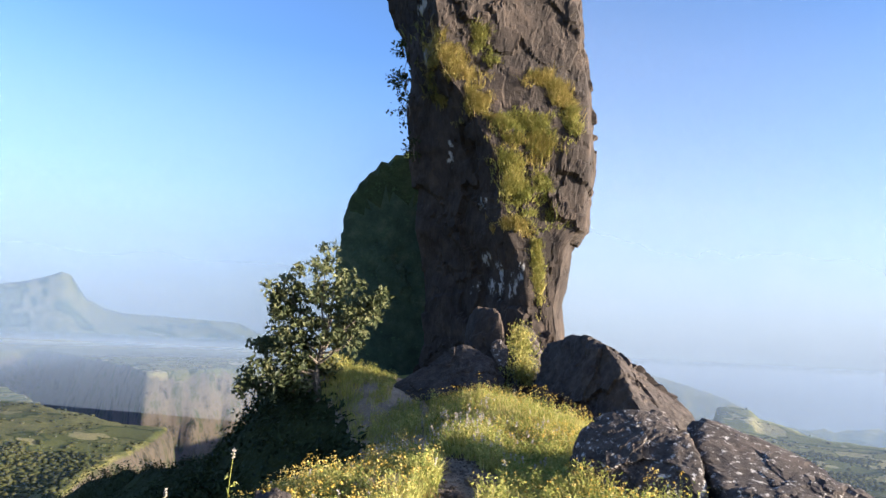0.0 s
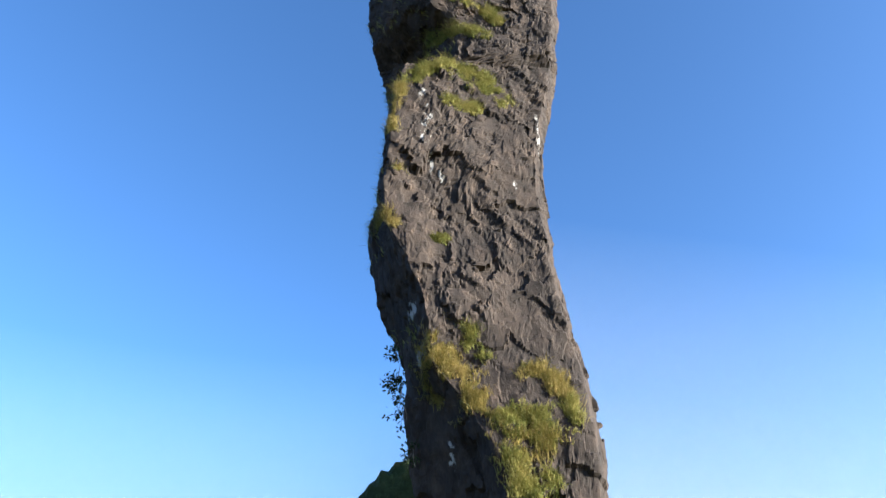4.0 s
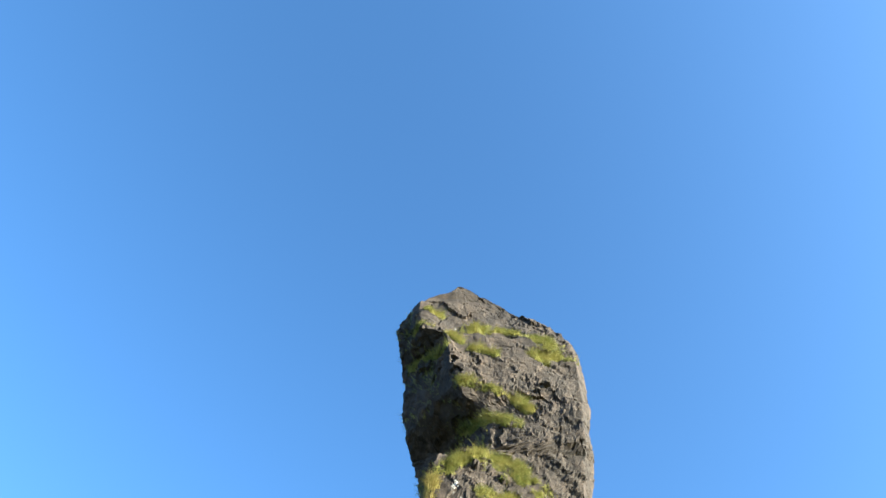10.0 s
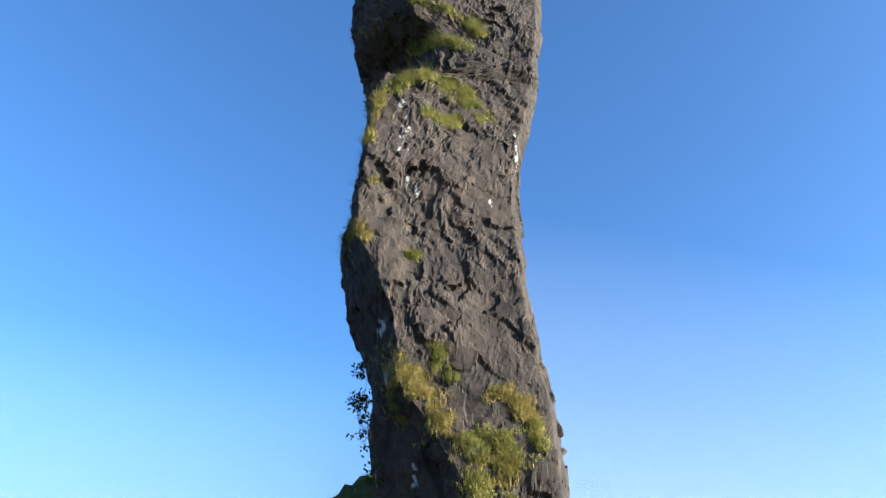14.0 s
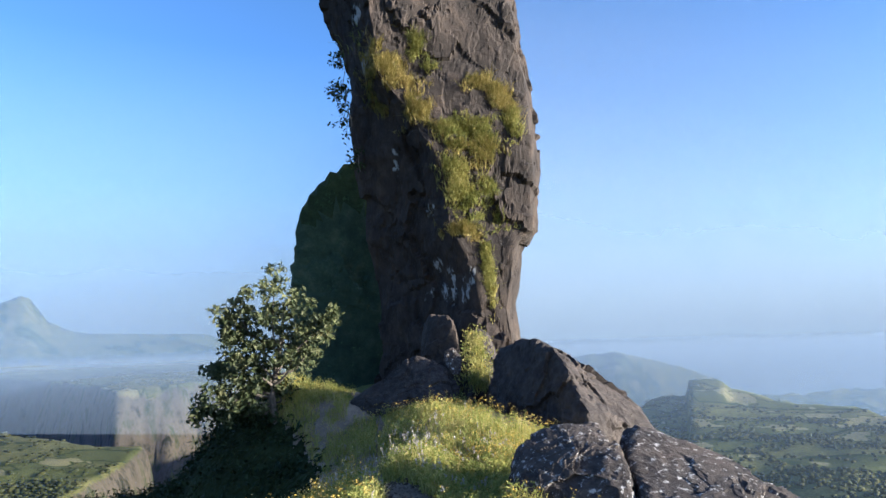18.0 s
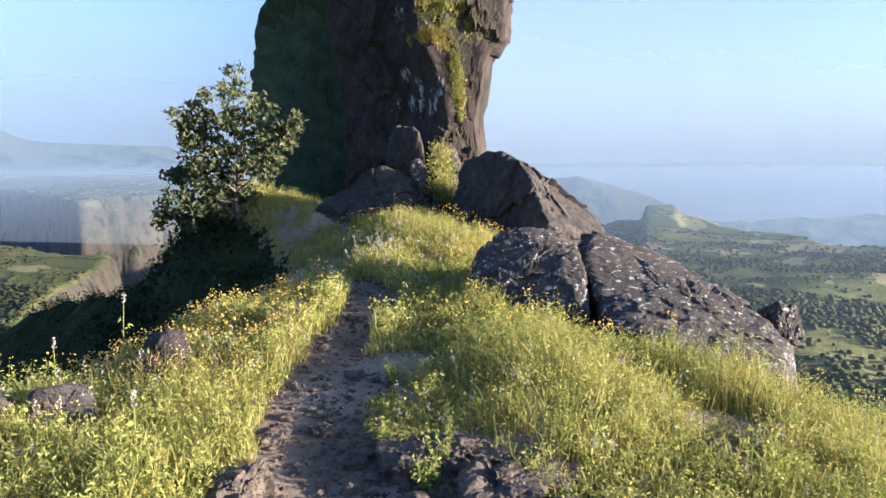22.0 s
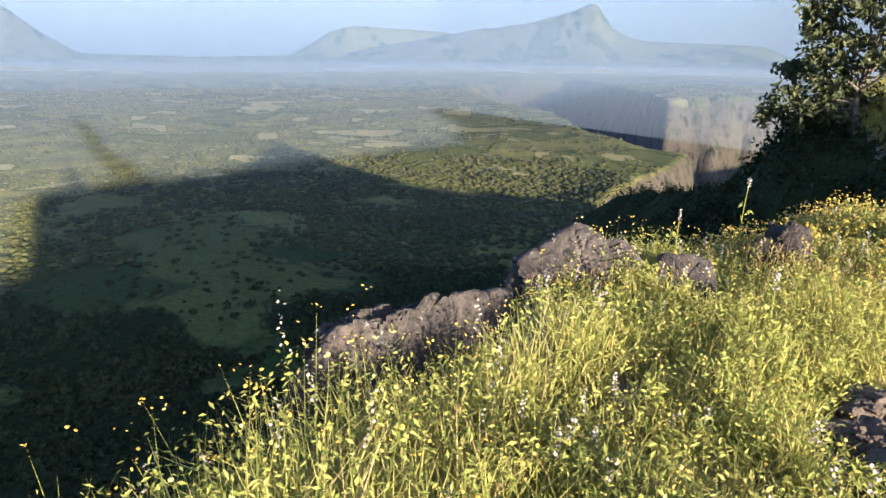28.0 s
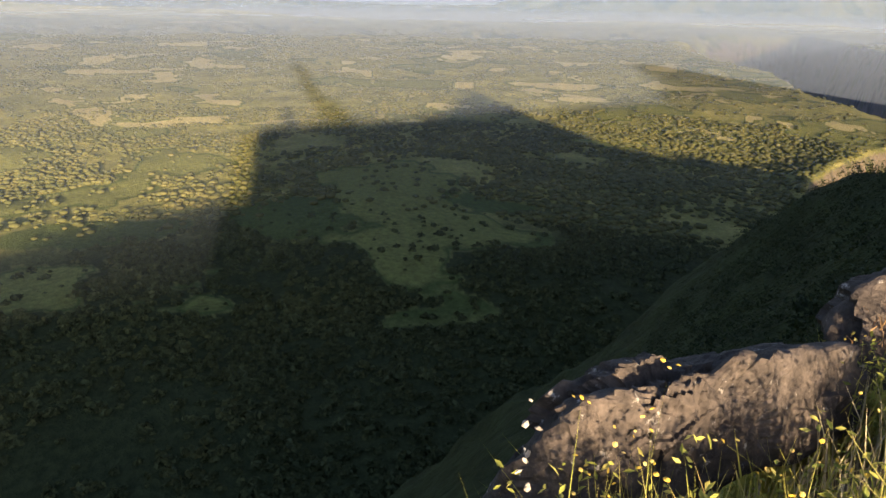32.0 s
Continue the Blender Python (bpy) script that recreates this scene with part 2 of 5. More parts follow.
def plain_height(x, y):
    r, az = np.hypot(x, y), np.degrees(np.arctan2(x, y))
    z = PLAIN + 5 * fbm(x / 160, y / 160, None, 3, 5) + 1.5 * fbm(x / 40, y / 40, None, 2, 9)
    z = z + step(700, 2500, r) * 25
    # the gorge that cuts the plain, and the higher tableland beyond it
    wob = 40 * fbm(x / 150, y / 150, None, 3, 21) + 8 * fbm(x / 30, y / 30, None, 2, 22)
    lip = lerp(az, [(-40, 1750), (-36, 1480), (-33, 1300), (-30.2, 1130), (-28.8, 970), (-24, 905), (-22, 885), (-20, 855), (-18, 760), (-14, 600), (0, 500), (14, 560), (17, 900), (19, 1150), (21, 1330), (23, 1330), (24.5, 1300), (28, 1060), (34, 960), (50, 900)])
    far = lerp(az, [(-40, 1900), (-36, 1850), (-34, 1900), (-30, 2000), (-28, 1800), (-26, 1500), (-24, 1290), (-22.9, 1140), (-22.4, 1105), (-18, 1130), (-14, 1200), (0, 1500), (4, 1500), (8, 9000), (60, 9000)])
    # the plain's broken right-hand end above the gorge, and fluted walls across it
    near_end = lerp(az, [(-29, 0), (-27.8, 420), (-27, 505), (-24, 640), (-21, 790), (-19.9, 880), (-17, 1250), (-14, 3000), (11, 3000), (14, 0)])
    flutes = 34 * np.abs(fbm(x / 38, y / 38, None, 3, 25))
    cut = np.maximum(step(0, 45, r + wob - lip), step(-15, 230, near_end - r - 0.8 * wob))
    in_gorge = cut * (1 - step(0, 150, r + 0.5 * wob + flutes - far))
    beyond = step(0, 150, r + 0.5 * wob + flutes - far) * step(-42, -34, az)
    z = z + 10 * step(22.35, 22.55, az) * step(25.6, 24.8, az) * step(1010, 1045, r) * step(1330, 1250, r)
    z = z - 17 * step(22.45, 22.15, az) * step(12, 15, az) * step(560, 700, r)
    table = lerp(az, [(-45, -85), (-26, -80), (-22, -74), (-14, -74), (0, -80), (40, -102)]) + 4 * fbm(x / 120, y / 120, None, 3, 31)
    z = z * (1 - beyond) + table * beyond
    depth = lerp(az, [(-37.5, 0), (-35.5, 50), (-31, 110), (-28, 135), (-20, 150), (0, 130), (8, 210), (40, 210)])
    z = z - in_gorge * (depth + 14 * fbm(x / 60, y / 60, None, 3, 41)) + 22 * in_gorge * (1 - in_gorge) * fbm(x / 22, y / 22, None, 3, 43)
    # mountains on the skyline
    top = lerp(az, FAR_RIDGE) + 6 * fbm(az / 1.3, r / 300, None, 3, 51)
    rise = np.exp(-((r - lerp(az, [(4, 3100), (10, 2200)])) / lerp(az, [(-100, 330), (-30, 300), (0, 200)])) ** 2)
    z = z + np.maximum(top - z, 0) * rise
    top2 = lerp(az, [(-100, 30), (-60, -60), (-52.4, -50), (-51, 10), (-49.4, 90), (-47.5, 125), (-44, 112), (-40, 95), (-35, 20), (-30, -60), (-24, 50), (-16, 30), (-12, -100), (0, -330), (60, -330)])
    z = z + np.maximum(top2 - z, 0) * np.exp(-((r - 4300) / 250) ** 2)
    return z


def ridge_height(x, y):
    wob = 0.35 * fbm(x / 2.5, y / 2.5, None, 3, 61)
    left = lerp(y, EDGE_L) - x + wob
    right = x - lerp(y, EDGE_R) + wob
    soft = lambda d, s: s * np.logaddexp(0, d / s)
    z = lerp(y, CREST) - lerp(y, [(4, 2.6), (11, 1.3)]) * soft(left - 0.28 * step(6, 4, y), 0.3) - 1.9 * soft(right, 0.4)
    z = z - 0.14 * np.clip(-x - 0.8, 0, 2) * step(3.6, 5.5, y) * step(11, 8, y)
    z = z - 0.03 * np.exp(-((x - lerp(y, PATH_LINE)) / 0.4) ** 2) * step(11, 8, y)
    z = z - 0.42 * step(0.3, -0.9, x) * step(7.5, 10.5, y) * step(15.6, 14.2, y)
    z = z + 0.14 * step(0.0, 0.5, x) * step(2.4, 1.8, x) * step(9.3, 11, y) * step(14.5, 13, y)
    z = z - 0.1 * np.clip(x - 1.6, 0, 3) * step(8, 6, y)
    # a spur that runs down from the pinnacle's foot into the woods
    du, dv = -0.646 * (x + 4) + 0.763 * (y - 24), 0.763 * (x + 4) + 0.646 * (y - 24)
    spur = -1.4 - 0.309 * np.maximum(du, 0) - 1.0 * np.maximum(du - 34, 0) - 2.0 * np.maximum(-du, 0) - 1.1 * np.sqrt(dv * dv + 1) + 1.1
    z = smax(z, spur, 1.0)
    far = np.hypot(x, y)
    return z + np.clip(far / 20, 0.05, 1.0) * (0.25 + 0.022 * np.clip(far, 0, 60)) * fbm(x / 6, y / 6, None, 4, 71)


def ground_height(x, y):
    return smax(ridge_height(x, y), plain_height(x, y), 8.0)


# clearings in the woods: bearing, distance, half-widths in degrees and metres, paleness
CLEAR = [(-77.5, 668, 4.5, 17, 1.0), (-66.5, 640, 6.5, 13, 0.9), (-59.5, 612, 3, 8, 0.9), (-74.2, 745, 1.8, 14, 1.0), (-47, 955, 4.5, 34, 0.8), (-36.5, 975, 4.5, 34, 0.75), (-81, 1085, 4.5, 16, 1.3), (-76, 1520, 5, 22, 1.4), (-73, 2200, 5, 40, 1.5), (-54, 1370, 2.2, 14, 1.4), (-46, 1200, 3.5, 12, 1.4), (-62.4, 1460, 1.4, 14, 1.4), (-63, 2500, 3, 40, 1.4),
         (-87, 425, 7, 26, 0.5), (-84, 345, 8, 26, 0.34), (-68, 345, 6, 36, 0.34), (-54, 370, 6, 22, 0.34), (-50, 312, 5, 14, 0.3), (-43, 550, 3, 16, 0.55), (-26, 690, 3, 40, 0.55), (-24, 800, 3, 35, 0.55), (-90, 560, 4, 40, 0.55), (29, 820, 5, 60, 0.5), (33, 620, 5, 40, 0.45), (25.5, 1150, 2.6, 70, 0.6), (37, 880, 4, 30, 0.5), (24, 700, 3, 30, 0.5), (31, 1020, 5, 40, 0.55)]


def clearing(x, y):
    r, az = np.hypot(x, y), np.degrees(np.arctan2(x, y))
    wa, wr = 1.0 * fbm(x / 45, y / 45, None, 3, 81), 14 * fbm(x / 60, y / 60, None, 3, 83)
    out = np.zeros_like(r)
    for a, d, ha, hd, pale in CLEAR:
        q = ((az + wa - a) / ha) ** 2 + ((r + wr - d) / hd) ** 2
        out = np.maximum(out, pale * (1 - step(0.7, 1.15, q)))
    strip = fbm(az / 2.6, np.log(np.maximum(r, 1)) * 17, None, 3, 95)
    out = np.maximum(out, 1.15 * step(0.66, 0.74, strip) * step(560, 640, r) * step(1900, 1500, r))
    patch = fbm(x / 95, y / 95, None, 4, 91)
    return np.maximum(out, 0.5 * step(0.5, 0.62, patch) * step(180, 260, r))


def height_at(x, y):
    return float(ground_height(np.array([float(x)]), np.array([float(y)]))[0])


def soil_material():
    m, nd, ln, b = shader("trodden_earth", 0.95, 0.1)
    n1, n2 = noise_node(nd, ln, 1.4, 6, 0.65), noise_node(nd, ln, 30, 6, 0.75)
    c = ramp(nd, ln, n1.outputs["Fac"], [(0.3, (0.15, 0.112, 0.08)), (0.5, (0.28, 0.21, 0.15)), (0.7, (0.42, 0.325, 0.235))])
    g = ramp(nd, ln, n2.outputs["Fac"], [(0.3, (0.6, 0.6, 0.6)), (0.7, (1.3, 1.3, 1.3))])
    ln.new(mix(nd, ln, 1.0, c, g, "MULTIPLY"), b.inputs["Base Color"])
    bump(nd, ln, b, n2.outputs["Fac"], 0.8, 0.04)
    return m


def country_material():
    """Open country seen from above: scrub, pale grass clearings, and bare rock wherever it is steep."""
    m, nd, ln, b = shader("scrub_and_meadow", 0.95, 0.05)
    n2, n3 = noise_node(nd, ln, 0.04, 6, 0.7), noise_node(nd, ln, 0.35, 5, 0.7)
    scrub = ramp(nd, ln, n2.outputs["Fac"], [(0.32, (0.12, 0.13, 0.045)), (0.5, (0.19, 0.185, 0.065)), (0.68, (0.27, 0.245, 0.09))])
    attr = nd.new("ShaderNodeAttribute")
    attr.attribute_name = "clearing"
    field = ramp(nd, ln, attr.outputs["Fac"], [(0.0, (0.05, 0.065, 0.024)), (0.35, (0.065, 0.085, 0.028)), (0.62, (0.2, 0.2, 0.065)), (0.75, (0.34, 0.3, 0.14))])
    open_land = ramp(nd, ln, attr.outputs["Fac"], [(0.1, (0, 0, 0)), (0.3, (1, 1, 1))])
    c = mix(nd, ln, open_land, scrub, field)
    # Ground on the left flank and among the nearer woods is coloured darker.
    dark_mask = nd.new("ShaderNodeAttribute")
    dark_mask.attribute_name = "dark_ground"
    c = mix(nd, ln, dark_mask.outputs["Fac"], c, (0.034, 0.042, 0.018))
    g = ramp(nd, ln, n3.outputs["Fac"], [(0.35, (0.7, 0.7, 0.7)), (0.65, (1.25, 1.25, 1.2))])
    c = mix(nd, ln, 1.0, c, g, "MULTIPLY")
    geo, sep = nd.new("ShaderNodeNewGeometry"), nd.new("ShaderNodeSeparateXYZ")
    ln.new(geo.outputs["Normal"], sep.inputs[0])
    cliff = noise_node(nd, ln, 0.045, 7, 0.75, stretch=(1, 1, 0.45))
    rock = ramp(nd, ln, cliff.outputs["Fac"], [(0.36, (0.03, 0.033, 0.02)), (0.5, (0.16, 0.13, 0.095)), (0.64, (0.06, 0.07, 0.03))])
    steep = ramp(nd, ln, sep.outputs["Z"], [(0.68, (1, 1, 1)), (0.86, (0, 0, 0))])
    far = nd.new("ShaderNodeAttribute")
    far.attribute_name = "bare"
    c = mix(nd, ln, mix(nd, ln, 1.0, steep, far.outputs["Color"], "MULTIPLY"), c, rock)
    ln.new(c, b.inputs["Base Color"])
    bump(nd, ln, b, n3.outputs["Fac"], 0.9, 2.4)
    return m


SOIL, COUNTRY = soil_material(), country_material()


def build_ground():
    az = np.radians(np.concatenate([np.arange(-96, 46, 0.3), np.arange(46, 264, 2.0)]))
    rad = np.concatenate([[0.05], np.geomspace(0.4, 60, 130), np.geomspace(62, 4900, 290)])
    R, T = np.meshgrid(rad, az, indexing="ij")
    x, y = R * np.sin(T), R * np.cos(T)
    z = ground_height(x.ravel(), y.ravel())
    v = np.stack([x.ravel(), y.ravel(), z], 1)
    f = grid_faces(len(rad), len(az), True)[:, ::-1]
    ob = mesh_object("ground", v, f, SOIL, smooth=True)
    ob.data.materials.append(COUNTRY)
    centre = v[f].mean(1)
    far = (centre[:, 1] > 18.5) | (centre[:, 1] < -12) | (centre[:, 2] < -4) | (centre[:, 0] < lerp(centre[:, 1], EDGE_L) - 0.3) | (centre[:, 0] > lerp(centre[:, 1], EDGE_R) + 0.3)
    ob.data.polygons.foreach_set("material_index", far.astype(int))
    open_ground = clearing(v[:, 0], v[:, 1])
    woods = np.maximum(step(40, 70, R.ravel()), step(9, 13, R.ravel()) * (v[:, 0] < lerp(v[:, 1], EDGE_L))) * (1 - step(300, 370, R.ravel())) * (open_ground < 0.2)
    for name, values in (("clearing", open_ground), ("dark_ground", woods * 1.0), ("bare", ((R.ravel() > 450) & (R.ravel() < 2400) & (T.ravel() < 0.1)) * 1.0)):
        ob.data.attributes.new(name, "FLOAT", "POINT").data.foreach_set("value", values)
    return tagged(ob, "ridge crest falling away to a wooded plain", "ground", kind="structure")


build_ground()


# ---- the rock pinnacle ----
# height: left edge, arris between shaded and sunlit face, right edge
TOWER = [(0.0, -1.0, 2.5, 3.7), (1.5, -.71, 2.35, 3.47), (2.6, -.81, 2.19, 3.36), (3.5, -.9, 2.05, 3.55), (4.3, -1.04, 1.7, 3.62), (4.9, -1.11, 1.36, 4.12), (6, -1.21, 1.28, 4.2),
         (7.1, -1.36, 1.02, 4.2), (8.5, -1.5, .09, 4.14), (9.7, -1.62, -.72, 4.1), (11, -1.85, -.77, 3.9), (12.1, -2.2, -.95, 3.72), (13.5, -2.55, -1.45, 3.62),
         (15, -2.75, -2.15, 3.62), (16.5, -2.75, -2.2, 3.6), (17.8, -2.35, -2.05, 3.62), (19, -2.2, -1.85, 3.75), (20.8, -2.23, -1.75, 4.2), (22.2, -2.2, -1.6, 4.55),
         (23.0, -2.3, -1.3, 4.7), (23.4, -2.4, .7, 4.8), (25.6, -2.75, .9, 5.15), (26.6, -3.0, -.3, 5.3), (29, -3.3, -.8, 5.5), (31.3, -3.55, -1.0, 5.5), (31.9, -3.65, -2.2, 5.35),
         (33.2, -3.75, -2.4, 4.8), (34.2, -3.8, -2.5, 3.9), (35.3, -3.7, -2.4, 2.9), (36.0, -2.9, -2.0, 2.2), (36.5, -1.3, -.7, 1.3), (37.1, -.7, -.3, .6)]
FACE_Y = 19.2
# white lichen on the face: across, height, half-widths
CRUST = [(-0.66, 19.21, 0.25, 1.13), (-0.79, 20.98, 0.18, 0.32), (-0.18, 17.15, 0.12, 0.31), (-1.32, 11.83, 0.16, 0.37), (-0.52, 17.68, 0.1, 0.66), (2.5, 16.81, 0.08, 0.2), (-0.48, 32.41, 0.14, 0.28), (3.67, 19.35, 0.09, 1.0), (1.94, 3.49, 0.12, 0.35), (1.02, 3.86, 0.12, 0.22), (1.37, 3.14, 0.24, 0.55), (0.78, 2.88, 0.14, 0.31), (0.85, 5.5, 0.14, 0.23), (-0.21, 7.13, 0.15, 0.42), (-1.03, 10.4, 0.16, 0.61), (1.74, 3.08, 0.14, 0.47)]


def tower_ring(z):
    xl, xa, xr = (lerp(z, [(r[0], r[k]) for r in TOWER]) for k in (1, 2, 3))
    back = lerp(z, [(0, 26), (6, 25.5), (10, 24), (15, 23), (20, 22.6), (30, 22.6), (34.5, 22.3), (36.6, 20.9)])
    lean = lerp(z, [(0, -0.2), (5, 0), (20, 0.25), (31, 0.2), (35, 0.8), (36.6, 1.0)])
    under = lerp(z, [(22.6, 0), (23.2, 0.5), (26.0, 0.6), (27.2, 0)])
    turn = np.maximum(lerp(z, [(31.5, 2.1), (33.5, 0.8)]), 0.92 * (xa - xl))
    turn_r = 0.17 * (xr - 0.4 - xa)
    xr = xr * (1 + (turn_r - 0.35) / 20)
    return [(xa, FACE_Y + lean + under), (xr - 0.4, FACE_Y + turn_r + lean), (xr, FACE_Y + turn_r + 0.75 + lean), (xr - 0.5, back), (xl + 0.9, back), (xl, FACE_Y + turn + lean), ((xl * 0.55 + xa * 0.45), FACE_Y + 0.58 * turn + lean + under)]


def build_pinnacle():
    shares = (80, 24, 26, 14, 24, 36, 40)
    rows = []
    for z in np.linspace(-2.0, 37.1, 420):
        ring = tower_ring(z)
        for k, n in enumerate(shares):
            a, b = ring[k], ring[(k + 1) % len(ring)]
            for i in range(n):
                t = i / n
                rows.append((a[0] + (b[0] - a[0]) * t, a[1] + (b[1] - a[1]) * t, z))
    v = np.array(rows)
    cols = sum(shares)
    lv = v.reshape(420, cols, 3)
    side = np.roll(lv, -3, 1) - np.roll(lv, 3, 1)
    out = np.stack([side[..., 1], -side[..., 0], 0 * side[..., 0]], -1)
    for _ in range(3):
        out = (np.roll(out, 1, 1) + out + np.roll(out, -1, 1)) / 3
    out /= np.linalg.norm(out, axis=-1, keepdims=True) + 1e-9
    out = out.reshape(-1, 3)
    warp = v + 0.55 * np.stack([fbm(v[:, 0] * 0.8, v[:, 1] * 0.8, v[:, 2] * 0.8, 4, s) for s in (3, 4, 5)], 1)
    # joints dip to the right as they fall
    sheared = warp + np.stack([0.35 * warp[:, 2], 0 * warp[:, 2], 0 * warp[:, 2]], 1)
    broken = step(-0.35, 0.35, fbm(v[:, 0] / 1.9, v[:, 1] / 1.9, v[:, 2] / 2.6, 3, 14))
    d = 0.11 * facets(sheared, (1.7, 1.7, 2.6), 11, 1.1) + (0.02 + 0.035 * broken) * facets(sheared, (0.6, 0.6, 1.0), 12, 1.2) + (0.01 + 0.018 * broken) * facets(warp, (0.24, 0.24, 0.36), 13, 1.3)
    crack = fbm(v[:, 0] * 0.7 + 0.16 * v[:, 2], v[:, 1] * 0.7, v[:, 2] * 0.2, 4, 19)
    d = d - 0.03 * np.exp(-(crack / 0.03) ** 2) * broken
    d = d + 0.16 * fbm(v[:, 0] / 2.2, v[:, 1] / 2.2, v[:, 2] / 3.0, 3, 15)
    fade = np.where(v[:, 2] > 35.6, 0.5, 1.0)
    d = d * (1 - 0.4 * step(0.3, 1.0, out[:, 0]))
    v = v + out * (d * fade)[:, None]
    v[:, 2] += 0.08 * facets(warp, (0.5, 0.5, 0.5), 16) * fade
    root = tagged(new("rock_pinnacle"), "tall dark basalt rock pinnacle with grassy ledges", "rock pinnacle")
    for name, r0, r1 in (("buttress", 0, 110), ("shaft", 109, 275), ("summit", 274, 420)):
        f = grid_faces(r1 - r0, cols, True).tolist()
        if r1 == 420:
            f.append(list(range((r1 - r0 - 1) * cols, (r1 - r0) * cols)))
        ob = mesh_object(name, v[r0 * cols:r1 * cols], f, BASALT, root)
        p = v[r0 * cols:r1 * cols]
        crust = np.zeros(len(p))
        for x, z, rx, rz in CRUST:
            crust = np.maximum(crust, (p[:, 1] < FACE_Y + 2) * np.exp(-((p[:, 0] - x) / rx) ** 2 - ((p[:, 2] - z) / rz) ** 2))
        ob.data.attributes.new("crust", "FLOAT", "POINT").data.foreach_set("value", crust)
    return v, grid_faces(420, cols, True).tolist()


wall_points, wall_faces = build_pinnacle()



def part(name, bm, material, parent, label=""):
    me = bpy.data.meshes.new(name)
    bm.to_mesh(me)
    bm.free()
    me.materials.append(material)
    ob = new(name, me)
    ob.parent = parent
    return tagged(ob, label)


def rock(name, corners, seed, material, label, category="boulder", rough=1.0, detail=5, edge=16):
    """A rock that fills the hull of a few corners, with worn edges and broken relief."""
    c = np.array(corners, float)
    mid = c.mean(0)
    hull = bmesh.new()
    for p in c - mid:
        hull.verts.new(p)
    bmesh.ops.convex_hull(hull, input=hull.verts)
    hull.normal_update()
    planes = [(f.normal.copy(), f.normal.dot(f.verts[0].co)) for f in hull.faces]
    hull.free()
    n = np.array([tuple(a) if b > 0 else tuple(-a) for a, b in planes])
    o = np.abs(np.array([b for a, b in planes])) + 1e-4
    ball = bmesh.new()
    bmesh.ops.create_icosphere(ball, subdivisions=detail, radius=1.0)
    d = np.array([tuple(v.co) for v in ball.verts])
    d /= np.linalg.norm(d, axis=1, keepdims=True)
    t = (np.maximum(d @ n.T / o, 0) ** edge).sum(1) ** (-1.0 / edge)
    q = d * t[:, None]
    s = float(np.ptp(c, axis=0).mean()) / 2
    warp = q + 0.12 * s * np.stack([fbm(q[:, 0] / s * 2, q[:, 1] / s * 2, q[:, 2] / s * 2, 3, seed + k) for k in range(3)], 1)
    rel = 0.07 * facets(warp, (0.8 * s,) * 3, seed, 1.0) + 0.035 * facets(warp, (0.33 * s,) * 3, seed + 1, 1.2) + 0.014 * facets(warp, (0.12 * s,) * 3, seed + 2, 1.2)
    q = q + d * (rough * s * rel)[:, None] + mid
    for v, p in zip(ball.verts, q):
        v.co = p
    me = bpy.data.meshes.new(name)
    ball.to_mesh(me)
    ball.free()
    me.materials.append(material)
    return tagged(new(name, me), label, category)


shoulder = rock("rock_shoulder", [(-4.3, 26, 6.4), (-4.1, 26, 3), (-4.3, 26, -1.5), (-3.7, 26.2, 7.5), (-2.6, 26, 8.7), (-1.4, 26, 9.0), (1, 27, 9.2), (1, 26, -1.5), (-3.5, 28.5, 5), (1, 29, 7), (-4, 28.5, -2), (1, 29, -2)], 5, MOSSY, "mossy green rock shoulder behind the pinnacle", "rock", 0.45, edge=34)


def split_by_height(ob, level, names, materials):
    """Parts one rock into its lower face and its upper cap."""
    root = tagged(new(ob.name), "mossy green rock shoulder behind the pinnacle", "rock")
    v = np.array([tuple(p.co) for p in ob.data.vertices])
    f = np.array([tuple(p.vertices) for p in ob.data.polygons])
    upper = v[f][:, :, 2].mean(1) > level + 0.8 * fbm(v[f][:, :, 0].mean(1), v[f][:, :, 1].mean(1), None, 2, 9)
    for name, keep, material in zip(names, (~upper, upper), materials):
        used, index = np.unique(f[keep], return_inverse=True)
        mesh_object(name, v[used], index.reshape(-1, 3), material, root)
    bpy.data.objects.remove(ob)
    root.name = "rock_shoulder"


split_by_height(shoulder, 6.3, ("cliff_face", "grassy_cap"), (MOSSY, GREEN_CAP))
rock("boulder", [(1.99, 15.3, 1.41), (2.62, 14.6, 1.7), (2.98, 13.2, 1.5), (3.2, 11.95, .45), (1.78, 15.0, .23), (3.6, 14, 1.16), (4.72, 13.6, .38), (5, 13, -.14), (3.2, 11.9, -.5), (1.75, 15.1, -.5), (5.1, 13, -.8), (5, 15, -.8), (2.4, 16, 1.2), (2.2, 16, -.5), (3.5, 15.2, 1.0)], 23, BROWN_ROCK, "brown wedge-shaped boulder below the pinnacle", rough=0.75, detail=6, edge=26)
rock("boulder", [(1.21, 7.6, .37), (1.42, 7.7, .68), (1.64, 7.8, .8), (2.3, 7.9, .8), (1.15, 7.2, .25), (1.63, 6.8, .19), (2.2, 6.5, .1), (2.35, 7.0, .55), (1.3, 8.5, .3), (2.3, 8.6, .5), (1.2, 7.5, -.4), (1.7, 6.7, -.4), (2.2, 6.4, -.4)], 21, LICHEN_ROCK, "rounded lichen-spotted grey boulder beside the grass", rough=0.8, detail=6)
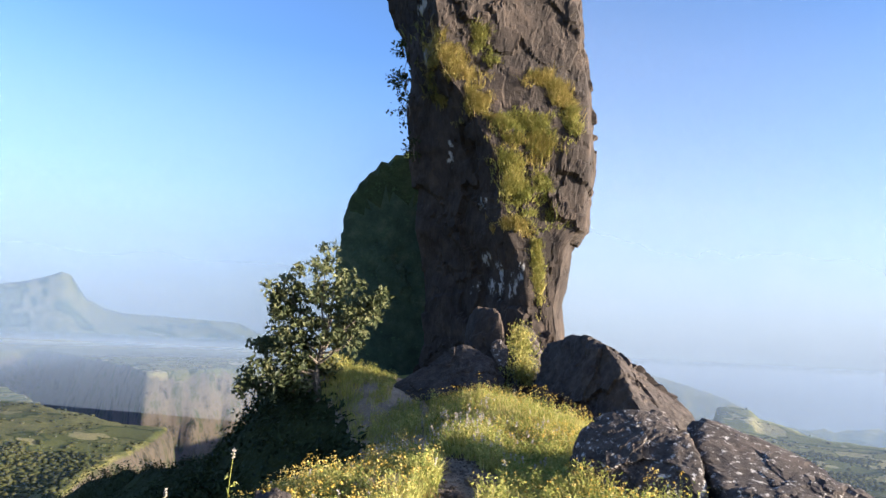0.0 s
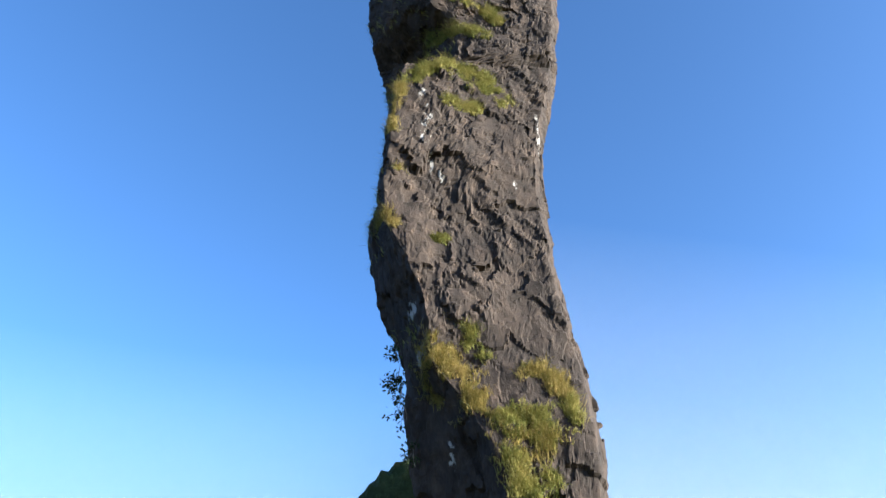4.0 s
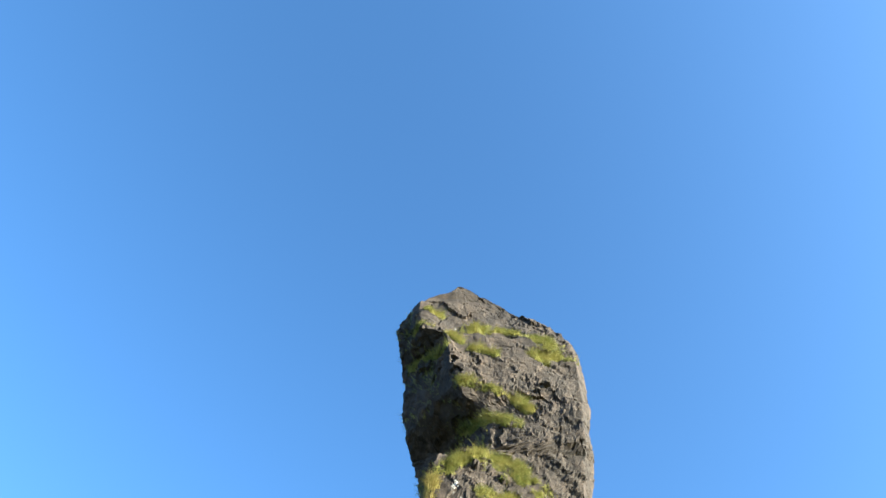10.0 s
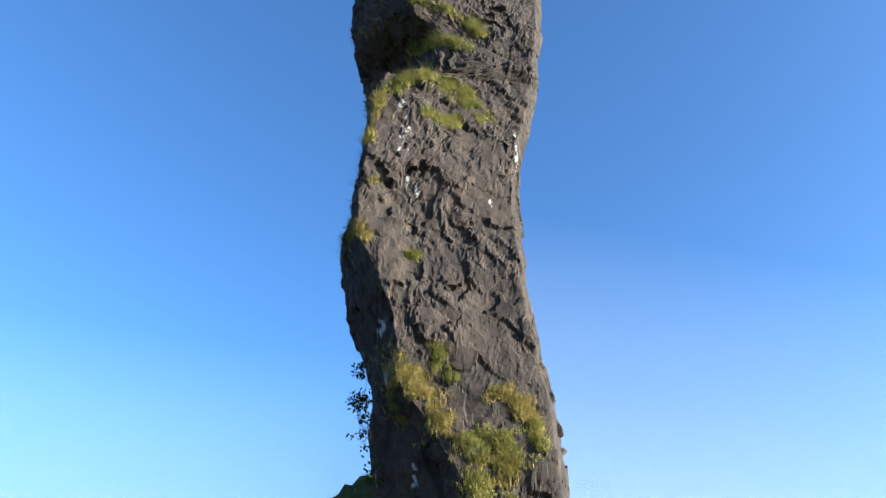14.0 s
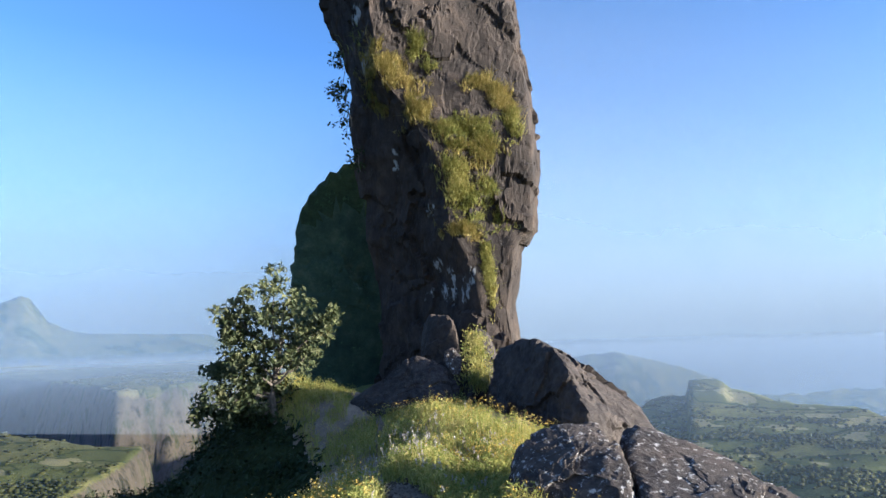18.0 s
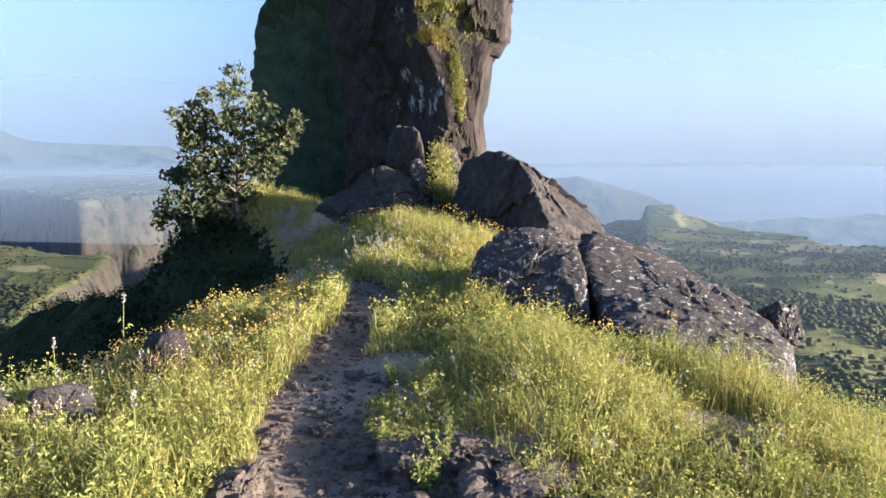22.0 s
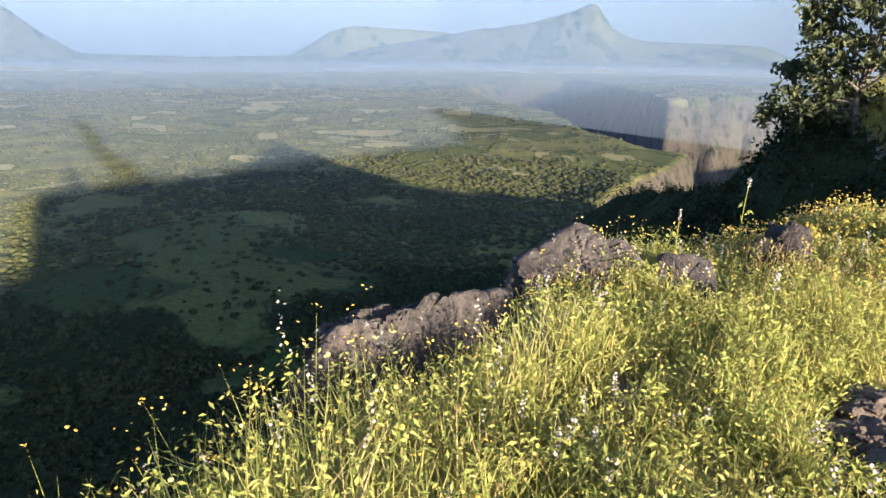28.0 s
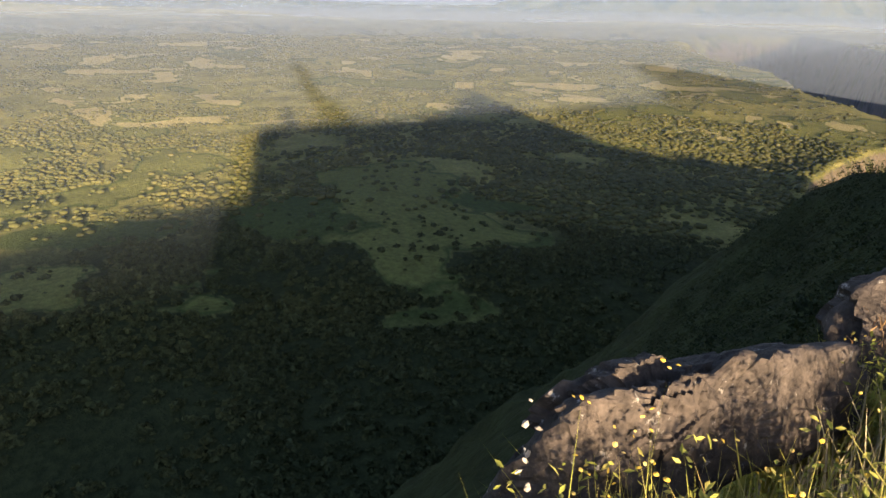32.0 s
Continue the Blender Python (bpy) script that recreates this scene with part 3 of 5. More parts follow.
rock("rock_slab", [(2.38, 7.3, .52), (2.74, 8.0, .76), (3.03, 7.8, .62), (3.57, 7.4, .42), (3.73, 6.9, .22), (3.96, 6.5, .15), (4.1, 6.0, -.06), (3.71, 5.2, -.36), (2.28, 6.35, .12), (2.88, 5.4, -.14), (3.42, 5.0, -.28), (2.3, 6.3, -.7), (2.9, 5.3, -.9), (3.5, 4.9, -1.0), (4.3, 6, -1.2), (4.2, 7.5, -.8), (2.6, 8.6, 0), (4.0, 8, -.4)], 22, LICHEN_ROCK, "long dark slab of lichened rock at the edge", "rock", rough=0.6, detail=6, edge=22)
rock("stone", [(4.12, 6.3, .16), (4.33, 6.3, .18), (4.4, 6.2, -.15), (4.05, 6.1, -.4), (4.2, 6.8, 0), (4.5, 6.6, -.6), (4.0, 6.5, -.5)], 32, LICHEN_ROCK, "small upright stone at the end of the slab", "stone")
rock("boulder", [(.31, 15.5, 1.36), (-.21, 15.6, .98), (-.86, 15.7, .69), (-1.41, 15.8, .17), (1.06, 15.2, .9), (1.3, 15, .41), (-.7, 14.8, .05), (.77, 14.5, .43), (.3, 16.5, 1.1), (-1.2, 16.5, .2), (1, 16.3, .9), (-.7, 14.7, -.5), (.8, 14.4, -.3), (1.3, 15, -.3), (-1.4, 15.8, -.5)], 24, BROWN_ROCK, "low brown boulder in the grass", rough=1.2, detail=6)
rock("boulder", [(.66, 18, 2.38), (1.15, 17.5, 2.44), (1.35, 17.3, 1.79), (1.41, 17.2, 1.23), (.49, 17.6, 1.22), (.5, 17.5, .1), (1.5, 17.1, .1), (.5, 19.3, 2.2), (1.4, 19.2, 2.1), (.3, 19.2, .1), (1.7, 19.2, .1)], 25, BASALT, "dark upright block against the pinnacle", rough=0.6)
rock("stone", [(.86, 15.6, 1.3), (.95, 15.6, 1.5), (1.15, 15.6, 1.53), (1.3, 15.5, 1.27), (1.0, 15.35, .95), (1.25, 15.4, .9), (1.0, 16.1, 1.4), (1.2, 16.1, .9)], 31, LICHEN_ROCK, "small round stone speckled with white lichen", "stone", edge=8)
rock("earth_bank", [(1.45, 15.9, .6), (2.05, 15.9, .6), (1.55, 18.9, 2.2), (2.35, 18.9, 2.2), (2.45, 17, .9), (1.45, 17.5, .8), (1.4, 15.9, -.2), (2.6, 16.5, -.2), (2.6, 19, 0), (1.4, 19, 0)], 33, BROWN_ROCK, "earthy bank overgrown with yellow flowers below the pinnacle", "earth bank", edge=8)
rock("boulder", [(-2.66, 4.05, .37), (-2.5, 4.0, .32), (-2.88, 3.75, .17), (-3.06, 3.6, -.1), (-2.12, 4.0, -.03), (-2.3, 4.2, .2), (-2.9, 4.6, .2), (-2.6, 3.55, -.25), (-3.1, 4.4, -.4), (-2.1, 3.8, -.4), (-2.4, 4.7, 0)], 26, EDGE_ROCK, "rounded grey-brown boulder at the ridge edge", edge=10)
rock("boulder", [(-2.15, 4.3, .18), (-1.95, 4.3, .22), (-1.72, 4.25, .08), (-2.2, 4.15, -.2), (-1.65, 4.1, -.2), (-1.9, 4.7, .1), (-2.1, 4.7, -.2)], 28, EDGE_ROCK, "small brown stone among the flowers", edge=8)
rock("boulder", [(-2.95, 1.82, -.02), (-2.86, 1.9, .12), (-2.78, 2.08, .22), (-2.72, 2.4, .2), (-2.66, 2.9, .15), (-2.66, 3.4, .08), (-2.74, 1.95, -.35), (-2.6, 2.6, -.2), (-2.52, 3.3, -.2), (-3.2, 1.8, -.6), (-3.15, 3.4, -.5), (-3.1, 2.4, 0.05), (-2.9, 1.8, -.5)], 27, EDGE_ROCK, "low lichened rock at the ridge edge", edge=12, rough=1.3, detail=6)
rock("boulder", [(-1.72, 5.3, .28), (-1.52, 5.2, .3), (-1.38, 5.2, .1), (-1.8, 5.1, .1), (-1.4, 5.0, -.2), (-1.8, 5.0, -.2), (-1.5, 5.6, .18), (-1.7, 5.6, -.2)], 29, BROWN_ROCK, "dark broken stone in dry grass")

# ---- grass, flowers and shrubs ----
rng = np.random.default_rng(4)


def unit(v):
    return v / (np.linalg.norm(v, axis=-1, keepdims=True) + 1e-9)


def blades(base, height, width, lean, way=None):
    """Blades of grass: two broad pairs of points and a tip, bent over along their lean."""
    n = len(base)
    way = rng.uniform(0, 2 * math.pi, n) if way is None else way
    turn = rng.uniform(0, math.pi, n)
    d = np.stack([np.cos(way), np.sin(way), 0 * way], 1)
    s = np.stack([np.cos(turn), np.sin(turn), 0 * turn], 1) * (width / 2)[:, None]
    up = np.array([0, 0, 1.0])
    mid = base + up * (height * 0.55)[:, None] + d * (height * lean * 0.3)[:, None]
    tip = base + up * (height * np.maximum(1 - lean * 0.35, 0.1))[:, None] + d * (height * lean)[:, None]
    v = np.stack([base - s, base + s, mid + s * 0.75, mid - s * 0.75, tip], 1).reshape(-1, 3)
    k = np.arange(n)[:, None] * 5
    return v, (k + [0, 1, 2, 3]).tolist() + (k + [3, 2, 4]).tolist()


def leaves(place, size, normal=None, slim=0.45):
    """Single leaves as folded diamonds."""
    n = len(place)
    a = unit(rng.normal(size=(n, 3))) if normal is None else unit(normal + 0.7 * rng.normal(size=(n, 3)))
    t = unit(np.cross(a, rng.normal(size=(n, 3))))
    b = np.cross(a, t)
    L, W = size[:, None], size[:, None] * slim
    v = np.stack([place - t * L / 2, place + b * W / 2 + a * W * 0.18, place + t * L / 2, place - b * W / 2 + a * W * 0.18], 1).reshape(-1, 3)
    k = np.arange(n)[:, None] * 4
    return v, (k + [0, 1, 2]).tolist() + (k + [0, 2, 3]).tolist()


def discs(place, radius, normal, sides=6, dome=0.35):
    n = len(place)
    a = unit(normal)
    t = unit(np.cross(a, rng.normal(size=(n, 3))))
    b = np.cross(a, t)
    ring = [place + radius[:, None] * (math.cos(2 * math.pi * i / sides) * t + math.sin(2 * math.pi * i / sides) * b) for i in range(sides)]
    v = np.stack(ring + [place + a * (radius * dome)[:, None]], 1).reshape(-1, 3)
    k = np.arange(n)[:, None] * (sides + 1)
    f = []
    for i in range(sides):
        f += (k + [i, (i + 1) % sides, sides]).tolist()
    return v, f


def join(*sets):
    vs, fs, n = [], [], 0
    for v, f in sets:
        vs.append(v)
        fs += [[i + n for i in q] for q in f]
        n += len(v)
    return np.concatenate(vs), fs


def path_clear(x, y):
    """How far a place lies from the trodden path, in half-widths."""
    half = lerp(y, [(0, 0.5), (3, 0.42), (5, 0.33), (6.6, 0.28), (7.3, 0.3), (7.9, 0.3), (8.4, 0.16), (10, 0.12), (11.5, 0.02)]) + 0.08 * fbm(x * 2, y * 2, None, 2, 101)
    return np.abs(x - lerp(y, PATH_LINE)) / np.maximum(half, 0.02)


def meadow_spots(count, y0, y1, x0=-4.0, x1=4.0):
    x, y = rng.uniform(x0, x1, count), rng.uniform(y0, y1, count)
    stony = ((x - 0.45) / 0.42) ** 2 + ((y - 3.0) / 0.75) ** 2
    stony = np.minimum(stony, ((x + 0.55) / 0.3) ** 2 + ((y - 3.1) / 0.55) ** 2)
    thin = fbm(x * 1.1, y * 1.1, None, 3, 103) + 0.45 * fbm(x * 3.1, y * 3.1, None, 2, 105)
    hollow = np.minimum(((x - 2.5) / 0.45) ** 2 + ((y - 4.25) / 0.3) ** 2, ((x - 2.2) / 0.35) ** 2 + ((y - 5.0) / 0.2) ** 2)
    hollow = np.minimum(hollow, ((x - 2.25) / 0.2) ** 2 + ((y - 3.68) / 0.2) ** 2)
    stony = np.minimum(stony, hollow)
    keep = (path_clear(x, y) > 1) & (stony > 1) & (thin > -0.6) & (x > lerp(y, EDGE_L) - lerp(y, [(1.5, 0.25), (2.4, 0.2), (3.4, 0.4), (5, 0.3)])) & (x < lerp(y, EDGE_R) - 0.1)
    slab = (x > lerp(y, [(4, 9), (4.8, 3.6), (5.4, 2.8), (6.3, 2.15), (6.8, 1.6), (7.2, 1.15), (8.5, 1.15), (8.6, 3.4)])) & (y > 4) & (y < 8.6)
    keep &= ~slab & ~((y > 12.4) & (x > 1.6)) & ~((y > 14.9) & (x > -1.3)) 
    x, y = x[keep], y[keep]
    return np.stack([x, y, ground_height(x, y) - 0.02], 1)


GRASS = plant_material("sunlit_grass", [(0.235, 0.235, 0.052), (0.365, 0.34, 0.085), (0.45, 0.395, 0.125), (0.5, 0.42, 0.17)], 1.2, 0.4)
HERB = plant_material("herb_leaves", [(0.135, 0.165, 0.04), (0.25, 0.265, 0.06), (0.345, 0.335, 0.087), (0.42, 0.378, 0.117)], 1.6, 0.4)
DRY = plant_material("dry_grass", [(0.30, 0.21, 0.08), (0.42, 0.31, 0.14), (0.52, 0.42, 0.22)], 1.5)
YELLOW = plant_material("yellow_petals", [(0.42, 0.27, 0.035), (0.52, 0.36, 0.07), (0.58, 0.48, 0.2)], 3.0, 0.25)
PALE = plant_material("pale_blossom", [(0.3, 0.26, 0.21), (0.38, 0.33, 0.28), (0.44, 0.4, 0.35)], 3.0, 0.25)
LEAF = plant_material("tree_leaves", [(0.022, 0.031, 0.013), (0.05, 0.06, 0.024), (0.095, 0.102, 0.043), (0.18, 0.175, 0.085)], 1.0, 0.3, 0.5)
# Shade on the slope is put into these darkened leaf colours.
SHADE_TINTED_LEAF = plant_material("leaves_tinted_for_shade", [(0.012, 0.02, 0.008), (0.024, 0.036, 0.013), (0.045, 0.058, 0.02)], 1.0, 0.1)


def tallness(p):
    x, y = p[:, 0], p[:, 1]
    verge = (1 - 0.55 * np.exp(-((x - lerp(y, PATH_LINE) - 0.75) / 0.45) ** 2) * step(9.5, 8, y)) * (1 - 0.45 * np.exp(-((x + 2.2) / 0.5) ** 2 - ((y - 3.55) / 0.5) ** 2))
    back = 1 - 0.25 * step(5, 8, y)
    return (0.78 + 0.42 * fbm(x * 0.8, y * 0.8, None, 3, 111) + 0.36 * value_noise(x * 2.6, y * 2.6, None, 113)) * verge * back + 0.34 * step(-1.5, -2.3, x) * step(4, 2.8, y)


def build_meadow():
    spots = np.concatenate([meadow_spots(56000, 0.6, 5.5), meadow_spots(42000, 5.5, 10), meadow_spots(38000, 10, 18.6)])
    near = spots[:, 1] < 5.5
    n = len(spots)
    h = tallness(spots) * rng.uniform(0.16, 0.46, n)
    v, f = blades(spots, h, np.where(near, 0.008, 0.012) * rng.uniform(0.7, 1.5, n), rng.uniform(0.1, 0.75, n))
    tagged(mesh_object("meadow_grass", v, f, GRASS), "tall yellow-green grass along the ridge crest", "grass", kind="stuff")
    spots = np.concatenate([meadow_spots(9500, 0.6, 5.5), meadow_spots(4200, 5.5, 10), meadow_spots(3800, 10, 18.6)])
    m = 26
    h = tallness(spots) * rng.uniform(0.2, 0.5, len(spots))
    lean = rng.uniform(0, 0.25, len(spots))
    way = rng.uniform(0, 6.28, len(spots))
    t = rng.uniform(0.1, 1, (len(spots), m))
    side = np.stack([np.cos(way), np.sin(way), 0 * way], 1)
    pts = spots[:, None] + np.array([0, 0, 1.0]) * (h[:, None] * t)[..., None] + side[:, None] * (h[:, None] * t * t * lean[:, None])[..., None]
    pts = pts + rng.normal(size=pts.shape) * np.array([0.03, 0.03, 0.012])
    big = np.where(spots[:, 1] < 5.5, 0.031, 0.045)
    lv = leaves(pts.reshape(-1, 3), (big[:, None] * rng.uniform(0.6, 1.4, t.shape)).ravel(), np.tile([0, 0, 0.8], (pts.shape[0] * m, 1)), 0.37)
    st = blades(spots, h, np.full(len(spots), 0.006), lean, way)
    v, f = join(lv, st)
    tagged(mesh_object("herb_growth", v, f, HERB), "leafy green herbs growing among the grass", "herbs", kind="stuff")
    spots = np.concatenate([meadow_spots(9000, 0.6, 6), meadow_spots(9000, 6, 17)])
    spots = spots[fbm(spots[:, 0] * 0.7, spots[:, 1] * 0.7, None, 3, 121) > 0.05]
    v, f = blades(spots, tallness(spots) * rng.uniform(0.2, 0.5, len(spots)), rng.uniform(0.004, 0.009, len(spots)), rng.uniform(0.1, 0.6, len(spots)))
    tagged(mesh_object("dry_grass", v, f, DRY), "straw-coloured dry grass stalks", "grass", kind="stuff")


def build_flowers():
    up = np.array([0, 0, 1.0])
    spots = np.concatenate([meadow_spots(2000, 0.6, 5.5), meadow_spots(10500, 5.5, 10), meadow_spots(7000, 10, 17)])
    spots = spots[rng.uniform(size=len(spots)) < np.clip(0.5 + 0.7 * fbm(spots[:, 0] * 0.6, spots[:, 1] * 0.6, None, 2, 131) - 0.12 * spots[:, 0] + 0.6 * np.exp(-((spots[:, 0] - lerp(spots[:, 1], EDGE_L) - 0.5) / 0.6) ** 2) * step(4, 5, spots[:, 1]) * step(11, 9, spots[:, 1]), 0.05, 1)]
    n = len(spots)
    h = tallness(spots) * rng.uniform(0.34, 0.62, n)
    lean, way = rng.uniform(0, 0.25, n), rng.uniform(0, 6.28, n)
    top = spots + up * (h * (1 - 0.35 * lean))[:, None] + np.stack([np.cos(way), np.sin(way), 0 * way], 1) * (h * lean)[:, None]
    stems = blades(spots, h, np.full(n, 0.005), lean, way)
    v, f = stems
    tagged(mesh_object("flower_stems", v, f, HERB), "thin green stems of the wildflowers", "flowers", kind="stuff")
    heads = []
    for k in range(3):
        q = top + rng.normal(size=top.shape) * np.array([0.025, 0.025, 0.02]) * (k > 0)
        r = np.where(spots[:, 1] < 5.5, 0.0066, 0.009) * rng.uniform(0.7, 1.35, n)
        heads.append(discs(q, r, up + 0.6 * rng.normal(size=q.shape), 7, 0.5))
    v, f = join(*heads)
    tagged(mesh_object("yellow_wildflowers", v, f, YELLOW), "small yellow wildflower heads over the grass", "flowers", kind="stuff")
    spots = np.concatenate([meadow_spots(520, 0.6, 5.5), meadow_spots(420, 8, 12.5, -1.6, 1.6), meadow_spots(60, 5, 8)])
    spots = spots[fbm(spots[:, 0] * 0.9, spots[:, 1] * 0.9, None, 2, 141) > 0.0]
    n = len(spots)
    h = tallness(spots) * rng.uniform(0.32, 0.6, n)
    lean, way = rng.uniform(0, 0.3, n), rng.uniform(0, 6.28, n)
    d = np.stack([np.cos(way), np.sin(way), 0 * way], 1)
    sets = []
    for k in range(12):
        t = 0.8 + 0.25 * k / 12
        q = spots + up * (h * t * (1 - 0.35 * lean))[:, None] + d * (h * lean * t)[:, None] + rng.normal(size=(n, 3)) * 0.008
        sets.append(discs(q, rng.uniform(0.005, 0.010, n) * np.where(spots[:, 1] < 5.5, 0.9, 1.3), rng.normal(size=(n, 3)) + up * 0.5, 5, 0.6))
    v, f = join(*sets)
    tagged(mesh_object("white_flower_spikes", v, f, PALE), "pale fluffy flower spikes in the grass", "flowers", kind="stuff")


def build_stalks():
    """Pale bleached stalks before the edge rocks, and rusty dry tufts on the stones."""
    n = 420
    base = np.stack([rng.normal(-2.3, 0.16, n), rng.uniform(1.75, 3.3, n), np.zeros(n)], 1)
    base[:, 2] = ground_height(base[:, 0], base[:, 1])
    v, f = blades(base, rng.uniform(0.28, 0.46, n), rng.uniform(0.005, 0.009, n), rng.uniform(0.05, 0.45, n))
    tagged(mesh_object("bleached_stalks", v, f, STRAW), "bleached pale grass stalks beside the edge rocks", "grass", kind="stuff")
    sets = []
    for x, y, z, r, m in [(-2.72, 3.72, -0.05, 0.07, 50), (-2.4, 3.8, -0.04, 0.1, 90), (-1.55, 5.05, 0.05, 0.2, 160), (-1.2, 5.3, 0.0, 0.25, 200), (-0.75, 6.6, 0.0, 0.2, 160), (-0.85, 5.6, 0.0, 0.2, 160)]:
        b = np.array([x, y, z]) + rng.normal(size=(m, 3)) * np.array([r, r, 0.04])
        sets.append(blades(b, rng.uniform(0.05, 0.13, m), rng.uniform(0.005, 0.01, m), rng.uniform(0.3, 1.2, m)))
    v, f = join(*sets)
    tagged(mesh_object("rusty_tufts", v, f, RUST), "rust-brown dry grass tufts on the stones", "grass", kind="stuff")


def flower_spike(x, y, tall):
    """A single tall stem with a pale blossom at its tip."""
    z = height_at(x, y)
    root = tagged(new("flower_spike"), "tall single flower spike with a pale tip", "flower", "tall flower spikes")
    root.location = (x, y, z)
    bm = bmesh.new()
    limb(bm, (0, 0, -0.02), (0.01, 0.0, tall), 0.006, 0.003, 0.01, 5, 5)
    part("stem", bm, HERB, root)
    n = 26
    pts = np.stack([rng.normal(size=n) * 0.008 + 0.01, rng.normal(size=n) * 0.008, rng.uniform(tall - 0.05, tall + 0.03, n)], 1)
    v, f = discs(pts, rng.uniform(0.006, 0.011, n), rng.normal(size=(n, 3)), 5, 0.6)
    mesh_object("blossom", v, f, PALE, root)
    pts = np.stack([rng.normal(size=30) * 0.03, rng.normal(size=30) * 0.03, rng.uniform(0.05, tall * 0.75, 30)], 1)
    v, f = leaves(pts, rng.uniform(0.03, 0.07, 30))
    mesh_object("leaves", v, f, HERB, root)


STRAW = plant_material("bleached_straw", [(0.36, 0.3, 0.17), (0.46, 0.39, 0.24), (0.54, 0.47, 0.32)], 2.0, 0.3)
RUST = plant_material("rusty_grass", [(0.16, 0.085, 0.04), (0.24, 0.145, 0.07), (0.33, 0.22, 0.115)], 2.0, 0.3)
build_meadow()
build_flowers()
build_stalks()

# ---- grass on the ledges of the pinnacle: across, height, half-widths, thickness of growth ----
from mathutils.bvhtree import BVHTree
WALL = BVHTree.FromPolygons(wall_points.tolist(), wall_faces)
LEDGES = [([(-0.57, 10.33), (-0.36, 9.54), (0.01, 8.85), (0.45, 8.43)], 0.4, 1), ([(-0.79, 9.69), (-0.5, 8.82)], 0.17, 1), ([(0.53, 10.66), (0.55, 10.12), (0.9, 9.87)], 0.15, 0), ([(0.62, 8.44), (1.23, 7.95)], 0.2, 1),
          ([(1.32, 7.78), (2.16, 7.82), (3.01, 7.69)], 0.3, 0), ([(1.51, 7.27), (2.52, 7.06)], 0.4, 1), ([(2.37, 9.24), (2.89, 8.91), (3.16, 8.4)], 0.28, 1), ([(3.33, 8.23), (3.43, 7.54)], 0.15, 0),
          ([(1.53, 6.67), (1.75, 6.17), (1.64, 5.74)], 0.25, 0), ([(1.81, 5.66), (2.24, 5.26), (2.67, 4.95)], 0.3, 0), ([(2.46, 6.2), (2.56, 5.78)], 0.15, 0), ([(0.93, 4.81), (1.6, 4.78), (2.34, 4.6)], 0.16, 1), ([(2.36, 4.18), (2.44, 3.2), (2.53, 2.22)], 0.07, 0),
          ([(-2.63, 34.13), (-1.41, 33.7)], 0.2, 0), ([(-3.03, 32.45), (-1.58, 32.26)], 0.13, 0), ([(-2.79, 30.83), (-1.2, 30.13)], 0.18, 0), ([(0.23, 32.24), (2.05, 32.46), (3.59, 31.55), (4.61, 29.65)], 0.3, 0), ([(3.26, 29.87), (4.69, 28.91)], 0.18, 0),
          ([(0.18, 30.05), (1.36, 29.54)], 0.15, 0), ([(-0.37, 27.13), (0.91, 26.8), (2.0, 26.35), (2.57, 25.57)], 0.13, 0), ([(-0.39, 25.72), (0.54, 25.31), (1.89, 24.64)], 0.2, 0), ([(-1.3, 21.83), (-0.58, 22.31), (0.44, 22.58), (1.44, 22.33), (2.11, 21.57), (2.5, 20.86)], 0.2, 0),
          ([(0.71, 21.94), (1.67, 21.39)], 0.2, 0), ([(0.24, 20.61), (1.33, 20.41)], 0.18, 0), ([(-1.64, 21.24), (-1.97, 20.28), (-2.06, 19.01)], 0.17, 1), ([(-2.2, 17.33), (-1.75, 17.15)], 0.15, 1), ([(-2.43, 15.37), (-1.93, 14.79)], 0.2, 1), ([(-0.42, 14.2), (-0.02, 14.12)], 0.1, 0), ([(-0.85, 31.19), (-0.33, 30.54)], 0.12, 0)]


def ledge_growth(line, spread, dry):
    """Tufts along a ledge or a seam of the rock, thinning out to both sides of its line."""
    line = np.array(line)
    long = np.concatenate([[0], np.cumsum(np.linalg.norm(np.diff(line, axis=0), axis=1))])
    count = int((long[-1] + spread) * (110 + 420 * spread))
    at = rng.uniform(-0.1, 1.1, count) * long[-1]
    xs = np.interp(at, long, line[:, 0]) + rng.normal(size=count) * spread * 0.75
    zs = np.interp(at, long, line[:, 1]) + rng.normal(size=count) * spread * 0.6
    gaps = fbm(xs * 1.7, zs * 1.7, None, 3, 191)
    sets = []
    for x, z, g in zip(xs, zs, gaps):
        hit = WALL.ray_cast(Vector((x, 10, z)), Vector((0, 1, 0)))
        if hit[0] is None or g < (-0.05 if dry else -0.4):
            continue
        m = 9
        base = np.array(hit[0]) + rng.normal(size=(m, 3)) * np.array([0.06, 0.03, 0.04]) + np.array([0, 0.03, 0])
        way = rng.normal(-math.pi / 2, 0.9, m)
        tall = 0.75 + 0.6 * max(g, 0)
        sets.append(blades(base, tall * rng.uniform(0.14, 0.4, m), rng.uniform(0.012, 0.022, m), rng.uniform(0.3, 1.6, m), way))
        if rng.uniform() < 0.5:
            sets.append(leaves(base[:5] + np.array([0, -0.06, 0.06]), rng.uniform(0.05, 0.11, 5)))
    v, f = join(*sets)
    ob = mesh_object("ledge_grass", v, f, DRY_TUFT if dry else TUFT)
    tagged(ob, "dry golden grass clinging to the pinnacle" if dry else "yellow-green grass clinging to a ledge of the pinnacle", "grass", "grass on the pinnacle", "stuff")


